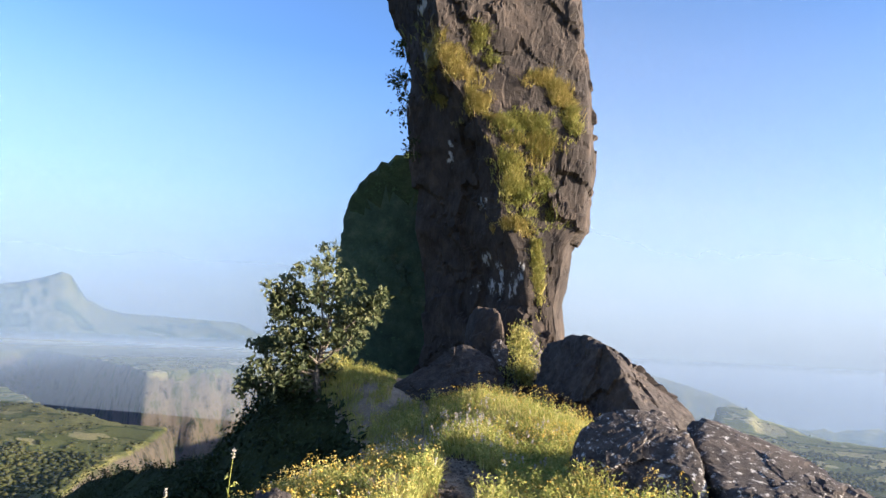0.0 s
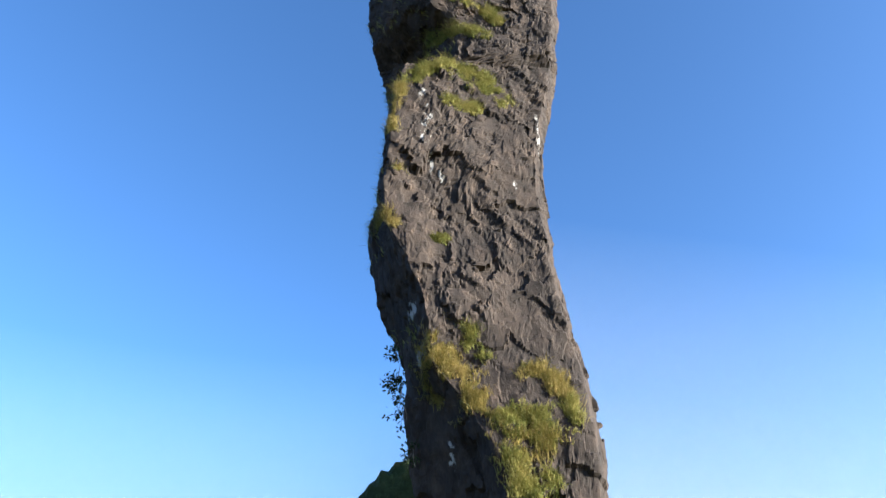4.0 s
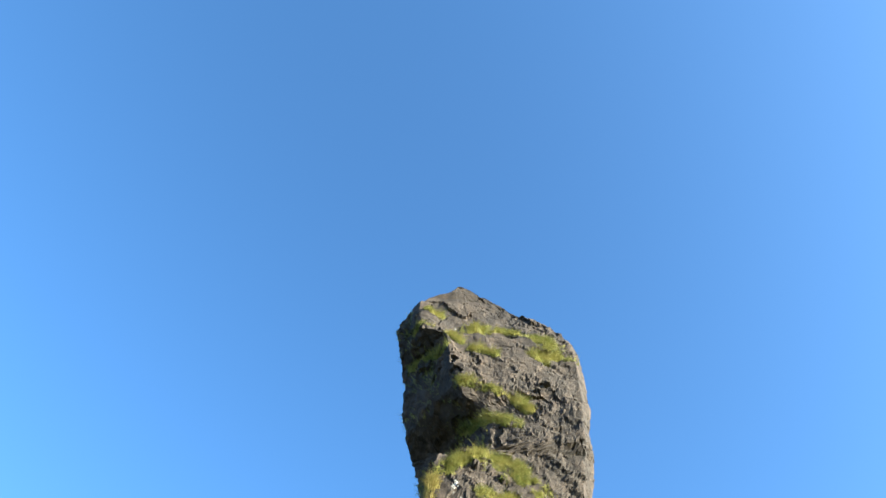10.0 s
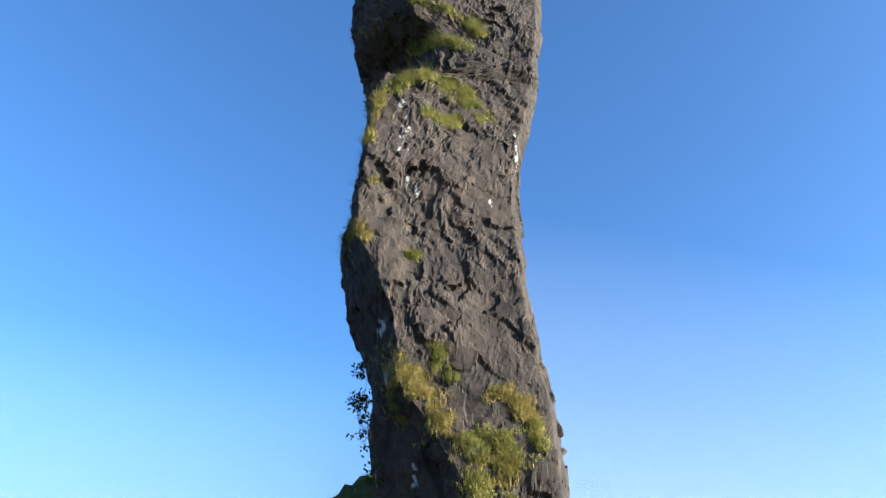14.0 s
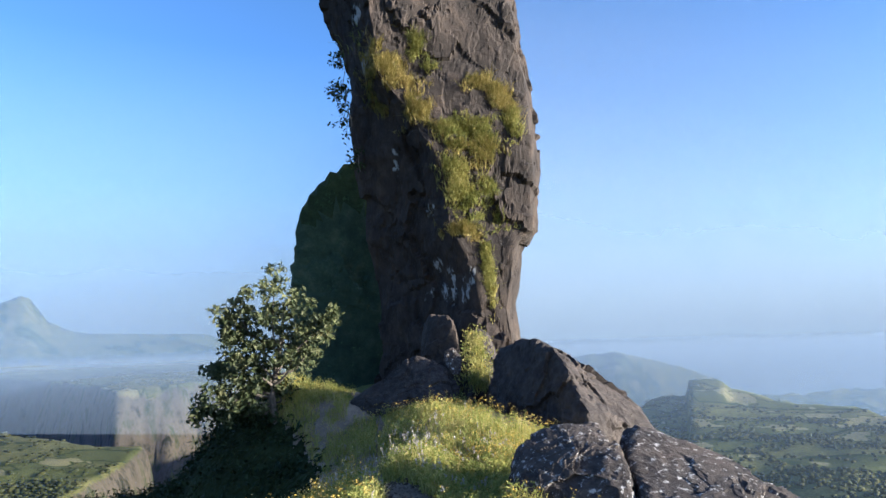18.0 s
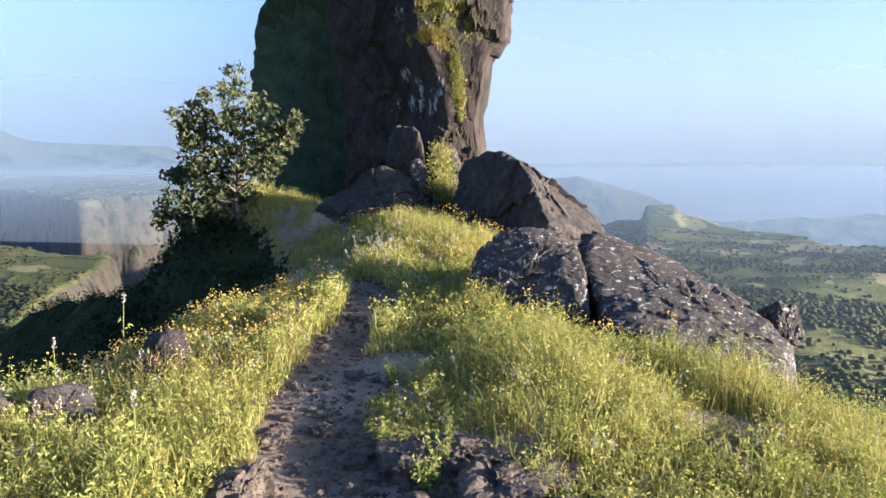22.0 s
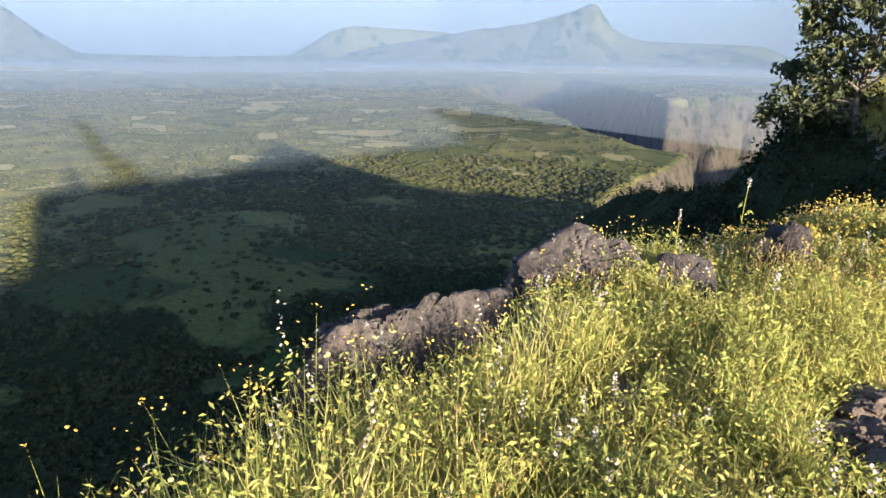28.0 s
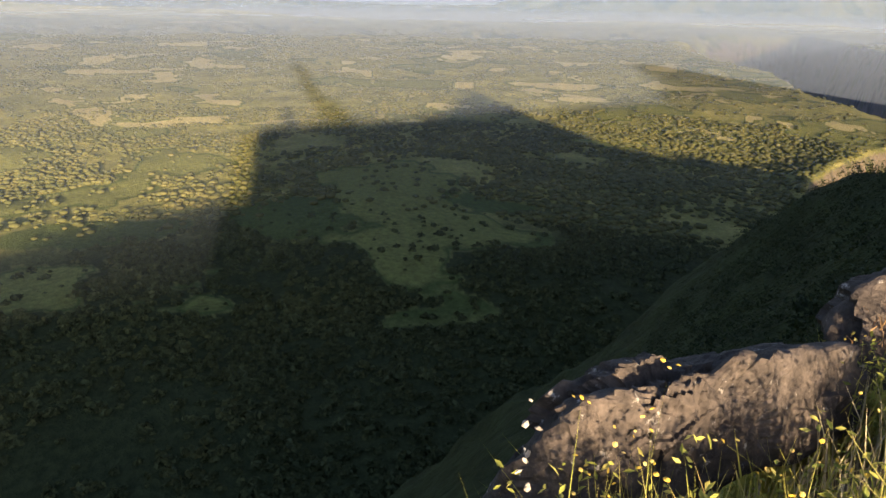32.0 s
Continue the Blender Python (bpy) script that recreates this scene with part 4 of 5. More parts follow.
TUFT = plant_material("ledge_grass", [(0.1, 0.12, 0.028), (0.21, 0.215, 0.05), (0.31, 0.285, 0.08), (0.41, 0.345, 0.11)], 0.9)
DRY_TUFT = plant_material("dry_ledge_grass", [(0.14, 0.15, 0.03), (0.30, 0.24, 0.07), (0.42, 0.32, 0.12)], 0.9)
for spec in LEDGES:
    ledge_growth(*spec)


def hanging_fringe():
    """Long grass hanging from the shaded edge of the pinnacle, seen against the sky."""
    sets = []
    for _ in range(520):
        z = rng.uniform(10.5, 35.2)
        if fbm(np.array([z * 0.7]), np.array([0.0]), None, 2, 181)[0] < -0.25:
            continue
        hit = WALL.ray_cast(Vector((-10, FACE_Y + rng.uniform(0.9, 3.4), z)), Vector((1, 0, 0)))
        if hit[0] is None:
            continue
        m = 9
        base = np.array(hit[0]) + rng.normal(size=(m, 3)) * np.array([0.03, 0.1, 0.1]) + np.array([0.03, 0, 0])
        sets.append(blades(base, rng.uniform(0.12, 0.36, m), rng.uniform(0.014, 0.026, m), rng.uniform(0.5, 1.5, m), rng.normal(math.pi, 0.8, m)))
    v, f = join(*sets)
    tagged(mesh_object("hanging_grass", v, f, TUFT), "long grass hanging on the shaded edge of the pinnacle", "grass", "grass on the pinnacle", "stuff")


def foot_growth():
    """Yellow flowering growth up the gap at the pinnacle's foot."""
    n = 460
    t = rng.uniform(0, 1, n) ** 1.3 * 0.7
    base = np.stack([1.68 + 0.25 * t + rng.normal(size=n) * 0.22 * (1 - 0.8 * t), 15.9 + 2.8 * t, 0.5 + 1.75 * t + rng.uniform(-0.1, 0.15, n)], 1)
    grass = blades(base, rng.uniform(0.12, 0.3, n), rng.uniform(0.014, 0.024, n), rng.uniform(0.1, 0.8, n))
    lv = leaves(np.repeat(base, 5, 0) + rng.normal(size=(n * 5, 3)) * 0.08 + np.array([0, 0, 0.1]), rng.uniform(0.04, 0.09, n * 5))
    v, f = join(grass, lv)
    tagged(mesh_object("foot_growth", v, f, TUFT), "yellow-green weeds climbing the pinnacle's foot", "weeds", kind="stuff")
    q = base[: n // 9] + rng.normal(size=(n // 9, 3)) * 0.06 + np.array([0, -0.05, 0.22])
    v, f = discs(q, rng.uniform(0.012, 0.022, n // 9), np.array([0.2, -0.5, 0.7]) + 0.5 * rng.normal(size=q.shape), 6, 0.5)
    tagged(mesh_object("foot_flowers", v, f, YELLOW), "yellow flower heads at the pinnacle's foot", "flowers", kind="stuff")


hanging_fringe()
foot_growth()


# ---- the tree below the pinnacle, and shrubs on the shaded slope ----
BARK = rock_material("grey_bark", (0.06, 0.05, 0.04), (0.13, 0.11, 0.09), (0.2, 0.17, 0.14), size=0.3)


def limb(bm, a, b, ra, rb, bend=0.0, sides=7, steps=6):
    a, b = Vector(a), Vector(b)
    off = Vector(rng.normal(size=3)) * bend
    rings = []
    for i in range(steps + 1):
        t = i / steps
        c = a.lerp(b, t) + off * math.sin(t * math.pi)
        ax = (b - a).normalized()
        s = ax.cross(Vector((0.3, 0.9, 0.2))).normalized()
        w = ax.cross(s)
        r = ra + (rb - ra) * t
        rings.append([bm.verts.new(c + s * r * math.cos(2 * math.pi * k / sides) + w * r * math.sin(2 * math.pi * k / sides)) for k in range(sides)])
    for p, q in zip(rings, rings[1:]):
        for k in range(sides):
            bm.faces.new((p[k], p[(k + 1) % sides], q[(k + 1) % sides], q[k]))


def leafy(name, foot, clumps, per, leaf, spread, material, label, category, trunk_r, parts=("trunk", "crown")):
    """A tree or shrub: a trunk, limbs out to every clump of leaves, and the leaves themselves."""
    root = tagged(new(name), label, category)
    foot = Vector(foot)
    root.location = foot
    bm = bmesh.new()
    fork = Vector((sum(c[0] for c in clumps) / len(clumps), sum(c[1] for c in clumps) / len(clumps), 0)) * 0.4
    fork.z = max(c[2] for c in clumps) * 0.28
    limb(bm, (0, 0, -0.4), fork, trunk_r, trunk_r * 0.75, trunk_r * 1.5)
    for c in clumps:
        limb(bm, fork, c[:3], trunk_r * 0.5, trunk_r * 0.1, 0.12)
    part(parts[0], bm, BARK, root)
    pts = []
    for c in clumps:
        k = int(per * c[3] ** 2)
        p = rng.normal(size=(k, 3)) * 0.5 * c[3] * spread
        lump = 0.7 + 0.5 * fbm(p[:, 0] * 3, p[:, 1] * 3, p[:, 2] * 3, 2, 7)
        pts.append(np.array(c[:3]) + p * np.array([1, 1, 0.62]) * lump[:, None])
    pts = np.concatenate(pts)
    v, f = leaves(pts, leaf * rng.uniform(0.6, 1.4, len(pts)), np.tile([0.25, -0.4, 0.6], (len(pts), 1)), 0.5)
    mesh_object(parts[1], v, f, material, root)
    return root


TREE_CLUMPS = [(0.16, -0.05, 3.76, 0.5), (-0.68, 0.08, 3.36, 0.33), (-0.95, 0.02, 3.16, 0.24), (0.42, -0.22, 3.24, 0.39), (-0.08, 0.07, 2.99, 0.3), (-0.8, 0.11, 2.65, 0.24), (1.46, -0.34, 3.01, 0.22), (1.23, -0.18, 2.69, 0.36), (0.99, 0.14, 2.32, 0.33), (0.17, 0.23, 2.31, 0.41), (-0.38, -0.17, 2.18, 0.41), (-0.81, 0.11, 1.94, 0.32), (-1.3, 0.45, 1.7, 0.24), (-0.01, 0.35, 1.78, 0.43), (-0.55, 0.02, 1.54, 0.43), (0.65, -0.57, 1.96, 0.33), (-1.05, -0.29, 1.2, 0.35), (-0.41, -0.17, 0.94, 0.43), (-0.84, 0.11, 0.7, 0.37), (0.14, 0.23, 1.17, 0.38), (-1.48, -0.26, 0.8, 0.27)]


def build_tree(foot, clumps):
    """The gnarled tree: a trunk, a branch to every clump and the leaves that it bears."""
    root = tagged(new("tree"), "gnarled leafy green tree at the foot of the pinnacle", "tree")
    root.location = foot
    bm = bmesh.new()
    fork = Vector((0.1, 0.0, 1.05))
    limb(bm, (0.25, 0, -0.5), fork, 0.12, 0.085, 0.12)
    limb(bm, fork, (0.3, 0.0, 2.3), 0.085, 0.05, 0.12)
    part("trunk", bm, BARK, root)
    for cx, cy, cz, r in clumps:
        cz = cz if cz < 2 else 2 + (cz - 2) * 0.86
        bm = bmesh.new()
        start = Vector((0.25, 0, -0.2)).lerp(fork, 0.9) if cz < 1.3 else fork.lerp(Vector((0.3, 0, 2.3)), min(1.0, max(0.0, (cz - 1.6) / 1.6)))
        limb(bm, start, (cx, cy, cz), 0.035, 0.01, 0.14, 6)
        branch = part("branch", bm, BARK, root)
        sets, k = [], int(7 + 22 * r)
        tips = np.array([cx, cy, cz]) + rng.normal(size=(k, 3)) * r * np.array([0.68, 0.68, 0.46])
        for tip in tips:
            m = int(rng.uniform(14, 40))
            p = tip + rng.normal(size=(m, 3)) * np.array([0.1, 0.1, 0.065]) * (0.6 + r)
            sets.append(leaves(p, 0.15 * rng.uniform(0.5, 1.35, m), np.tile([0.5, -0.4, 0.4], (m, 1)), 0.5))
        v, f = join(*sets)
        mesh_object("leaves", v, f, LEAF, branch)
    return root


build_tree((-3.3, 16.5, -0.6), TREE_CLUMPS)


def shrub(x, y, r, high=0.8, sunk=0.1, material=SHADE_TINTED_LEAF):
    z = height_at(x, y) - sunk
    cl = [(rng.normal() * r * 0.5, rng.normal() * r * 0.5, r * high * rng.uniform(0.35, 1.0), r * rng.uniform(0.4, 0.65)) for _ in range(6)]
    return leafy("shrub", (x, y, z), cl, 520 / max(r, 0.7), 0.16, 1.2, material, "leafy shrub on the shaded slope, leaves darkened for shade", "shrub", 0.03, ("stem", "leaves"))


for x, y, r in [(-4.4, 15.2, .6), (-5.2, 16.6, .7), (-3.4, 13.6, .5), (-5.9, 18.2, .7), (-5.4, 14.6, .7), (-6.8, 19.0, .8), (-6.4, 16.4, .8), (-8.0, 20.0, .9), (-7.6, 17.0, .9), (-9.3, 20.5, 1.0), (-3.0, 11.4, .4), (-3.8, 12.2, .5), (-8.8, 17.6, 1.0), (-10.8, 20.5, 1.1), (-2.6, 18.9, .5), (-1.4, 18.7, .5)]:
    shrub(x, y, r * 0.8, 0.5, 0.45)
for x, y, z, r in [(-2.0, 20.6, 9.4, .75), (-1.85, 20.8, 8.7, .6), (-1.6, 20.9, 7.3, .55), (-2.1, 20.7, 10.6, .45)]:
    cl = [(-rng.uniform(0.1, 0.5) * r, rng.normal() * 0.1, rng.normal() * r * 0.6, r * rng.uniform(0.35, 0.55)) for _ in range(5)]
    leafy("cliff_shrub", (x + 0.32, y - 0.3, z), cl, 420, 0.13, 1.1, SHADE_TINTED_LEAF, "small shrub rooted in the pinnacle's shaded side, leaves darkened for shade", "shrub", 0.02, ("stem", "leaves"))


for x, y, tall in [(-2.0, 5.6, 0.74), (-2.3, 5.0, 0.55), (-1.2, 3.4, 0.55)]:
    flower_spike(x, y, tall)


def path_weed(x, y, r, tall):
    """A loose weed between the stones: a few stems, each with its own leaves."""
    root = tagged(new("path_weed"), "small green weed growing between the stones of the path", "weed", "weeds in the path")
    root.location = (x, y, height_at(x, y))
    for _ in range(7):
        a, lean = rng.uniform(0, 6.28), rng.uniform(0.3, 1.0) * r
        tip = Vector((math.cos(a) * lean, math.sin(a) * lean, tall * rng.uniform(0.6, 1.0)))
        bm = bmesh.new()
        limb(bm, (0, 0, -0.02), tip, 0.004, 0.002, 0.015, 5, 4)
        stem = part("stem", bm, HERB, root)
        t = rng.uniform(0.2, 1.0, 26)
        pts = t[:, None] * np.array(tip) + rng.normal(size=(26, 3)) * np.array([0.022, 0.022, 0.016])
        v, f = leaves(pts, rng.uniform(0.02, 0.05, 26), np.tile([0, 0, 0.7], (26, 1)), 0.42)
        mesh_object("leaves", v, f, HERB, stem)


for x, y, r, tall in [(0.42, 3.55, 0.16, 0.3), (0.3, 3.35, 0.12, 0.24), (0.38, 4.5, 0.14, 0.24), (0.18, 4.95, 0.1, 0.2), (-0.62, 2.75, 0.1, 0.18), (0.75, 7.1, 0.16, 0.26)]:
    path_weed(x, y, r, tall)


# ---- low growth over the shaded flank ----
def build_flank():
    n = 15000
    y = rng.uniform(7, 58, n)
    x = lerp(y, EDGE_L) - 0.25 - rng.uniform(0, 1, n) ** 1.2 * lerp(y, [(7, 12), (34, 20), (58, 34)])
    keep = fbm(x * 0.5, y * 0.5, None, 3, 161) > -0.5
    x, y = x[keep], y[keep]
    z = ground_height(x, y)
    k = 7
    pts = np.repeat(np.stack([x, y, z], 1), k, 0) + rng.normal(size=(len(x) * k, 3)) * np.array([0.16, 0.16, 0.06])
    pts[:, 2] += np.abs(rng.normal(size=len(pts))) * 0.16
    # The scrub's leaf colour carries the flank's shade too.
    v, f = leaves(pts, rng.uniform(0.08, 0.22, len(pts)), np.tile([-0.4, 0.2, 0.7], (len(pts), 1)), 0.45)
    tagged(mesh_object("slope_scrub", v, f, SHADE_TINTED_LEAF), "low scrub over the shaded flank of the ridge, darkened for shade", "scrub", kind="stuff")


build_flank()


# ---- stones of the path ----
PATH_ROCK = rock_material("dusty_rock", (0.06, 0.047, 0.038), (0.14, 0.109, 0.086), (0.23, 0.178, 0.138), (0.4, 0.34, 0.29), 0.68, 0.4)


def build_path():
    for x, y, r, seed in [(-0.68, 3.45, .24, 41), (-0.5, 2.85, .28, 42), (-0.66, 3.12, .2, 43), (0.27, 3.62, .28, 44), (0.7, 3.2, .33, 45), (0.5, 2.6, .33, 46), (0.22, 3.05, .22, 47), (0.9, 2.75, .34, 48), (0.55, 3.65, .28, 49), (-0.32, 2.3, .16, 50), (0.95, 3.4, .26, 57), (0.35, 2.25, .24, 58), (0.8, 2.35, .28, 59), (-0.1, 3.75, .13, 60), (-0.28, 4.2, .11, 61), (-0.62, 4.1, .16, 62), (-0.1, 5.2, .1, 63),
                          (2.1, 3.75, .2, 51), (1.85, 3.3, .13, 52), (0.12, 7.6, .2, 53), (0.3, 10.1, .16, 54), (-0.15, 7.0, .12, 55), (0.02, 6.6, .1, 56)]:
        z = height_at(x, y)
        pts = [(x + r * rng.uniform(0.6, 1.1) * math.cos(a), y + r * rng.uniform(0.6, 1.1) * math.sin(a), z + h) for h in (-0.12, r * 0.35) for a in np.arange(0, 6.28, 1.05) + rng.uniform(0, 1)]
        pts += [(x + rng.normal() * r * 0.25, y + rng.normal() * r * 0.25, z + r * rng.uniform(0.35, 0.6)) for _ in range(2)]
        rock("path_rock", pts, seed, PATH_ROCK, "rough brown rock bedded in the trodden path", "rock", 1.7, 5, 14)
    n = 5200
    y = rng.uniform(0.8, 9.5, n)
    x = lerp(y, PATH_LINE) + rng.normal(size=n) * 0.42
    near_rocks = rng.uniform(size=n) < 0.35
    x, y = np.where(near_rocks, rng.normal(0.35, 0.45, n), x), np.where(near_rocks, rng.normal(2.9, 0.6, n), y)
    s = rng.lognormal(-4.4, 0.55, n)
    z = ground_height(x, y)
    ball = bmesh.new()
    bmesh.ops.create_icosphere(ball, subdivisions=1, radius=1.0)
    shape = np.array([tuple(v.co) for v in ball.verts])
    faces = np.array([[v.index for v in f.verts] for f in ball.faces])
    ball.free()
    form = np.stack([s, s * rng.uniform(0.6, 1.2, n), s * rng.uniform(0.4, 0.8, n)], 1)
    p = shape[None] * form[:, None] * rng.uniform(0.7, 1.25, (n, len(shape), 1)) + np.stack([x, y, z + s * 0.25], 1)[:, None]
    f = (faces[None] + (np.arange(n) * len(shape))[:, None, None]).reshape(-1, 3)
    tagged(mesh_object("path_gravel", p.reshape(-1, 3), f, PATH_ROCK), "loose brown gravel scattered on the path", "gravel", kind="stuff")


build_path()


# ---- woods on the plain and slopes below ----
def crowns(x, y, z, size, subdiv, seed, name, label, material=None, flat=1.0):
    ball = bmesh.new()
    bmesh.ops.create_icosphere(ball, subdivisions=subdiv, radius=1.0)
    shape = np.array([tuple(v.co) for v in ball.verts])
    faces = np.array([[v.index for v in f.verts] for f in ball.faces])
    ball.free()
    n, m = len(x), len(shape)
    at = np.stack([x, y, z], 1)
    form = np.stack([size, size, size * rng.uniform(0.7, 1.15, n) * flat], 1)
    p = shape[None] * form[:, None]
    w = (p + at[:, None]).reshape(-1, 3)
    bumpy = 1 + 0.3 * fbm(w[:, 0] * 0.5, w[:, 1] * 0.33, w[:, 2] * 0.33, 2, seed) + 0.06 * facets(w, (1.7, 1.7, 1.4), seed, 1.0)
    v = (p.reshape(-1, 3) * np.clip(bumpy, 0.4, 1.7)[:, None]) + np.repeat(at + np.array([0, 0, 0.75 * flat]) * size[:, None], m, 0)
    f = (faces[None] + (np.arange(n) * m)[:, None, None]).reshape(-1, 3)
    ob = mesh_object(name, v, f, material or WOOD, smooth=True)
    return tagged(ob, label, "woodland", kind="stuff")


WOOD = plant_material("woodland_crowns", [(0.036, 0.042, 0.015), (0.05, 0.055, 0.019), (0.066, 0.067, 0.023), (0.088, 0.083, 0.03)], 0.02, 0.0, 0.9)

DARK_WOOD = plant_material("dark_woodland", [(0.032, 0.044, 0.018), (0.052, 0.062, 0.025), (0.08, 0.086, 0.034)], 0.02, 0.0, 0.9)


def scatter(a0, a1, r0, r1, count):
    a = np.radians(rng.uniform(a0, a1, count))
    r = np.sqrt(rng.uniform(r0 * r0, r1 * r1, count))
    x, y = r * np.sin(a), r * np.cos(a)
    z = ground_height(x, y)
    sparse = clearing(x, y)
    dense = 0.55 + 0.6 * fbm(x / 50, y / 50, None, 3, 151)
    keep = (rng.uniform(size=count) < np.where(sparse > 0.2, 0.05, dense)) & (z < -20)
    gx = (ground_height(x + 3, y) - z) / 3
    gy = (ground_height(x, y + 3) - z) / 3
    keep &= np.hypot(gx, gy) < 0.9
    return x[keep], y[keep], z[keep]


def leafy_crowns(x, y, z, size, count, leaf, name, label):
    """Tree tops as loose domes of leaf sprays, uneven and with gaps."""
    n = len(x)
    d = unit(rng.normal(size=(n, count, 3)))
    d[..., 2] = np.abs(d[..., 2])
    lump = 0.75 + 0.35 * value_noise(d[..., 0] * 2 + x[:, None], d[..., 1] * 2 + y[:, None], d[..., 2] * 2, 203)
    p = np.stack([x, y, z], 1)[:, None] + d * (size[:, None] * lump * rng.uniform(0.7, 1.05, (n, count)))[..., None] * np.array([1, 1, 0.8])
    v, f = leaves(p.reshape(-1, 3), np.repeat(size, count) * leaf * rng.uniform(0.6, 1.4, n * count), d.reshape(-1, 3), 0.7)
    tagged(mesh_object(name, v, f, DARK_WOOD), label, "woodland", kind="stuff")


x, y, z = scatter(-98, -12, 60, 230, 9000)
leafy_crowns(x, y, z, rng.uniform(0.6, 2.6, len(x)), 40, 0.75, "near_woods", "dark leafy woods below the ridge")
x, y, z = scatter(-98, -12, 230, 340, 9000)
leafy_crowns(x, y, z, rng.uniform(0.8, 2.8, len(x)), 36, 0.75, "lower_woods", "dark woods at the foot of the ridge")
x, y, z = scatter(-98, -10, 340, 720, 46000)
crowns(x, y, z, rng.uniform(0.8, 2.8, len(x)), 1, 211, "plain_woods", "green woods scattered over the plain", None, 0.5)
x, y, z = scatter(-98, 45, 700, 1900, 30000)
crowns(x, y, z, rng.uniform(1.4, 3.6, len(x)), 1, 221, "far_woods", "hazy green woods on the far plain", None, 0.42)
x, y, z = scatter(8, 45, 250, 900, 17000)
crowns(x, y, z, rng.uniform(0.9, 2.6, len(x)), 1, 231, "valley_woods", "green woods in the valley beyond the ridge", None, 0.7)


# ---- morning haze, painted as bluish see-through sheets one behind another ----
def haze_material(name, table, axis, tint, far_tint=None, begins=None):
    """Painted haze: a tinted sheet whose opacity follows a table of (metres, share of light it hides), by height or by
    distance.
    """
    m = bpy.data.materials.new(name)
    m.use_nodes = True
    nd, ln = m.node_tree.nodes, m.node_tree.links
    nd.remove(nd["Principled BSDF"])
    tc = nd.new("ShaderNodeTexCoord")
    if axis == "height":
        sep = nd.new("ShaderNodeSeparateXYZ")
        ln.new(tc.outputs["Object"], sep.inputs[0])
        along = sep.outputs["Z"]
    else:
        flat, size = nd.new("ShaderNodeVectorMath"), nd.new("ShaderNodeVectorMath")
        flat.operation, size.operation = "MULTIPLY", "LENGTH"
        flat.inputs[1].default_value = (1, 1, 0)
        ln.new(tc.outputs["Object"], flat.inputs[0])
        ln.new(flat.outputs[0], size.inputs[0])
        along = size.outputs["Value"]
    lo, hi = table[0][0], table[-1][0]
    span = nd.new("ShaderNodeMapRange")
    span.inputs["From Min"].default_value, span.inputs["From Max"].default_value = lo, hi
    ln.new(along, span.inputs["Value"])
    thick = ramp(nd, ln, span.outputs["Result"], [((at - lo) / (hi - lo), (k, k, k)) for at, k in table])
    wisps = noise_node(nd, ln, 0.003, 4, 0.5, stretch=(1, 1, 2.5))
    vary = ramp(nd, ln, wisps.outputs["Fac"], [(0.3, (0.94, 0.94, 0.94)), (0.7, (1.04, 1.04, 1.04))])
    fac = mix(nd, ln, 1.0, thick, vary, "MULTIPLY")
    if begins is not None:
        side, grow = nd.new("ShaderNodeSeparateXYZ"), nd.new("ShaderNodeMapRange")
        ln.new(tc.outputs["Object"], side.inputs[0])
        grow.inputs["From Min"].default_value, grow.inputs["From Max"].default_value = begins
        ln.new(side.outputs["X"], grow.inputs["Value"])
        fac = mix(nd, ln, 1.0, fac, grow.outputs["Result"], "MULTIPLY")
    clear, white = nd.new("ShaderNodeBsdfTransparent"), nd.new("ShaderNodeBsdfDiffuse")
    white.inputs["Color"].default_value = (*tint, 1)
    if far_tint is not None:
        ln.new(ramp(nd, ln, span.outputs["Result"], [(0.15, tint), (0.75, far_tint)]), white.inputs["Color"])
    # Normal fixed towards the sun, so every haze sheet takes its light evenly.
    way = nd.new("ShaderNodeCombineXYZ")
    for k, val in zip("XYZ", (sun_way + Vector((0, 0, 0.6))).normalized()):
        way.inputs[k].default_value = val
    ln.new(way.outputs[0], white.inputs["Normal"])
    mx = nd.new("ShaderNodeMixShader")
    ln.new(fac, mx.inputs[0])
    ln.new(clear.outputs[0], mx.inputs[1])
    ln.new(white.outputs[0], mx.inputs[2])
    ln.new(mx.outputs[0], nd["Material Output"].inputs["Surface"])
    return m


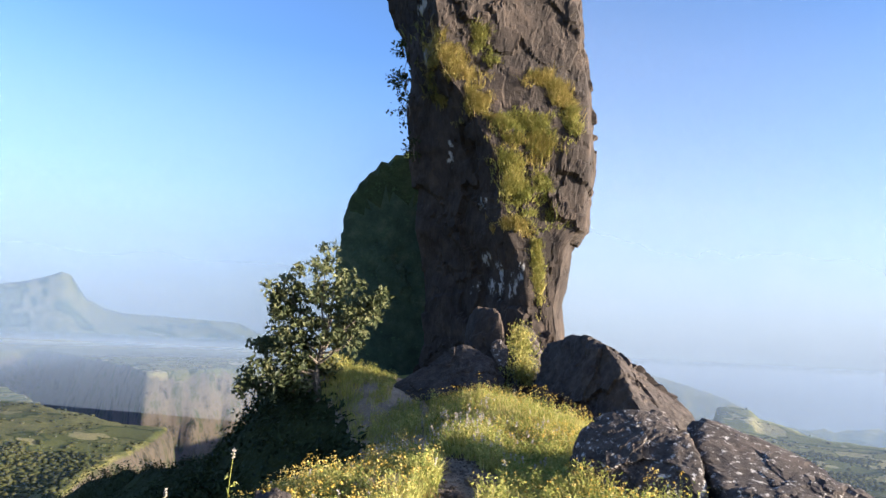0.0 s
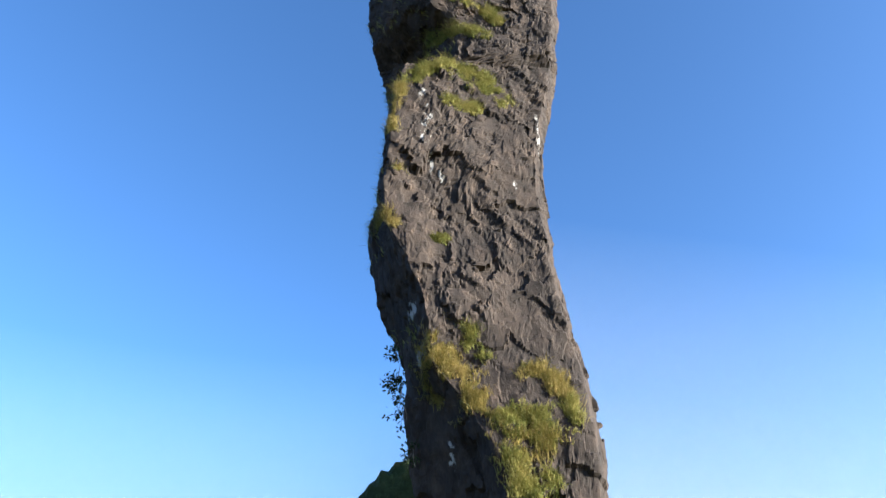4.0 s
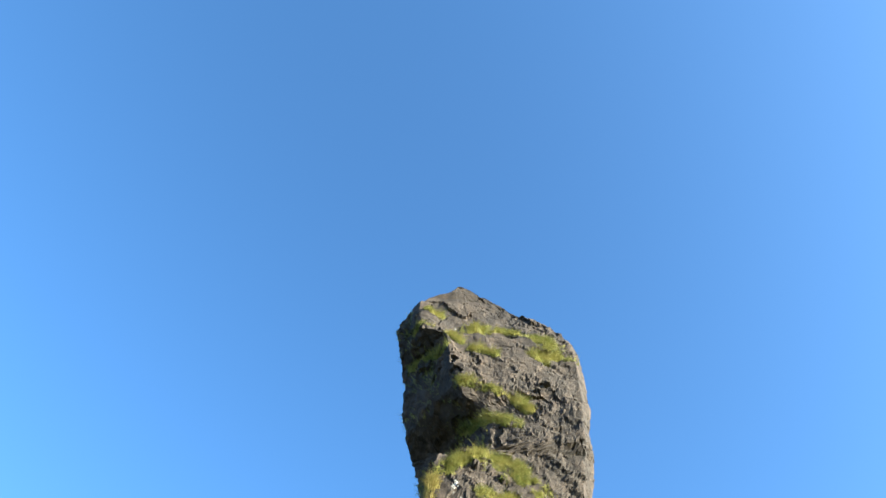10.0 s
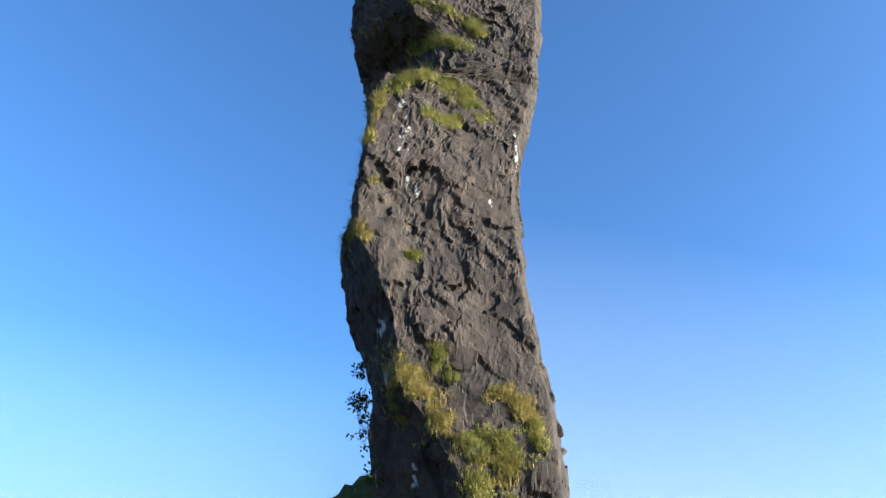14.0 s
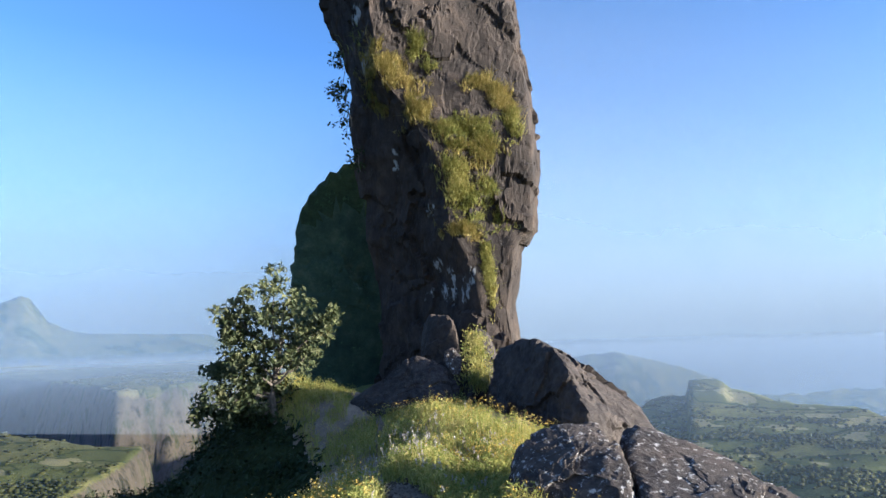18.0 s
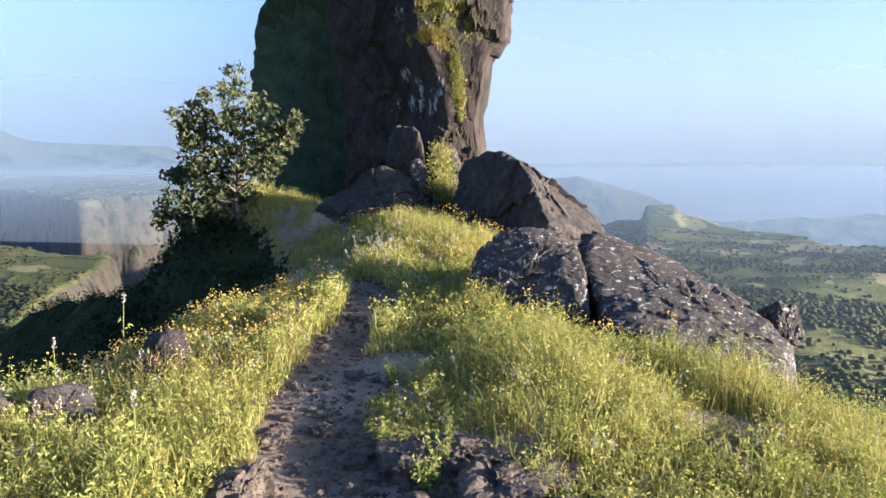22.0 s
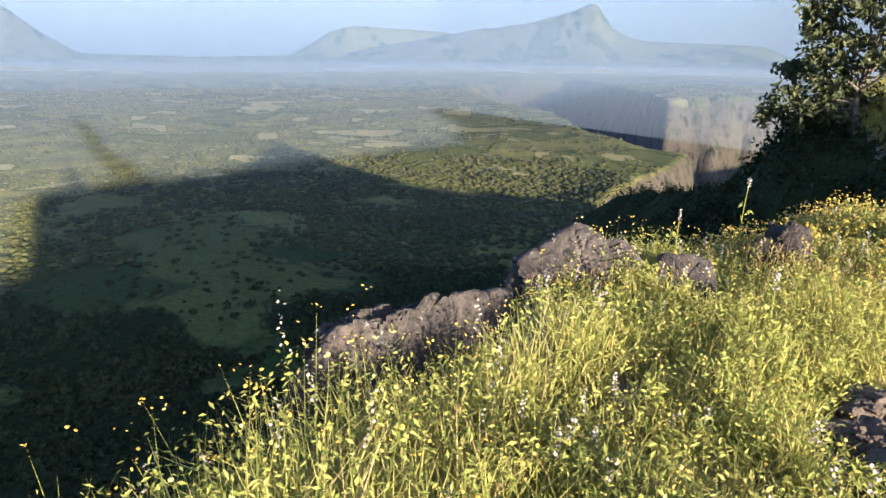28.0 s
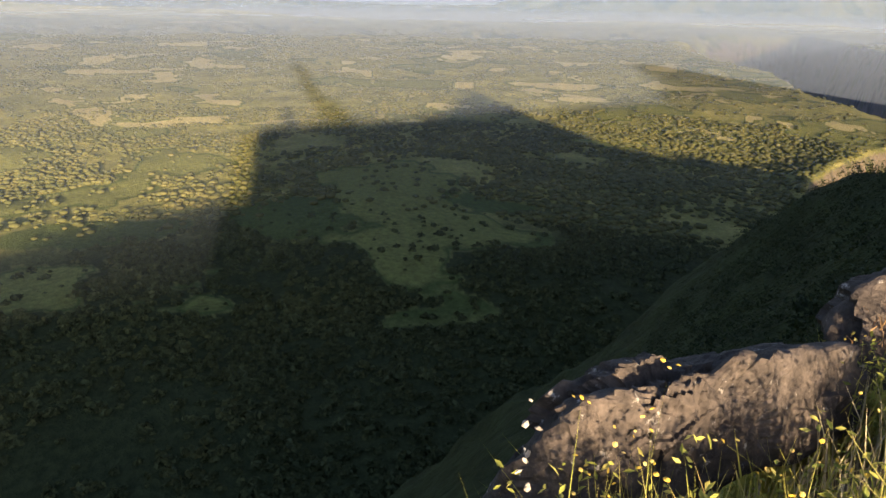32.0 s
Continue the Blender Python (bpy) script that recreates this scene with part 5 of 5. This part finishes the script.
def haze_sheet(a0, a1, table):
    """A flat tinted sheet that paints haze over the plain, thicker with distance."""
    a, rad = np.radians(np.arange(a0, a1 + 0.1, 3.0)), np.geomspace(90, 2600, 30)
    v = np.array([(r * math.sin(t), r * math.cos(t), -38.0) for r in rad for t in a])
    ob = mesh_object("haze_layer", v, grid_faces(len(rad), len(a), False), haze_material("flat_haze_tint", table, "distance", (0.15, 0.195, 0.275), (0.18, 0.235, 0.33)), smooth=True)
    tagged(ob, "thin bluish sheet of painted morning haze over the plain", "haze", "haze banks", "structure")


def haze_curtain(points, table, tint=(0.076, 0.11, 0.176), begins=None):
    """An upright tinted sheet along a line on the plan, standing in for haze."""
    zs = np.linspace(-320, table[-1][0], 8)
    v = np.array([(x, y, h) for h in zs for x, y in points])
    ob = mesh_object("haze_curtain", v, grid_faces(len(zs), len(points), False), haze_material("upright_haze_tint", table, "height", tint, None, begins), smooth=True)
    tagged(ob, "pale bluish sheet of painted haze along the skyline", "haze", "haze banks", "structure")


def arc(radius, a0, a1):
    return [(radius * math.sin(t), radius * math.cos(t)) for t in np.radians(np.arange(a0, a1 + 0.1, 3.0))]


def wall(distance, a0, a1):
    return [(distance / math.cos(t + radians(15)) * math.sin(t), distance / math.cos(t + radians(15)) * math.cos(t)) for t in np.radians(np.arange(a0, a1 + 0.1, 3.0))]


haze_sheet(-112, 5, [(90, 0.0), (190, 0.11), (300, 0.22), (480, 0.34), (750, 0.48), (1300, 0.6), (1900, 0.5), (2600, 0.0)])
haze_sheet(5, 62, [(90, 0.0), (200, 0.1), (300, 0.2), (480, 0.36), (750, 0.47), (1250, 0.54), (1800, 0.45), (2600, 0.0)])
haze_curtain(arc(1750, -112, 5), [(-150, 0.2), (-95, 0.25), (-40, 0.36), (40, 0.3), (150, 0.12), (280, 0.0)])
haze_curtain(arc(2600, -112, 5), [(-150, 0.45), (-90, 0.5), (-30, 0.56), (60, 0.56), (180, 0.54), (330, 0.46), (520, 0.28), (900, 0.0)])
haze_curtain(arc(4700, -112, 5), [(-60, 0.9), (200, 0.88), (500, 0.6), (1000, 0.26), (2000, 0.0)], (0.14, 0.172, 0.23))
haze_curtain(wall(1500, 5, 60), [(-330, 0.6), (-150, 0.52), (-60, 0.46), (60, 0.36), (180, 0.15), (350, 0.0)], begins=(110, 257))
haze_curtain(wall(2250, 5, 50), [(-330, 0.99), (-90, 0.985), (150, 0.87), (450, 0.6), (900, 0.3), (1700, 0.0)], (0.14, 0.172, 0.23), (150, 385))
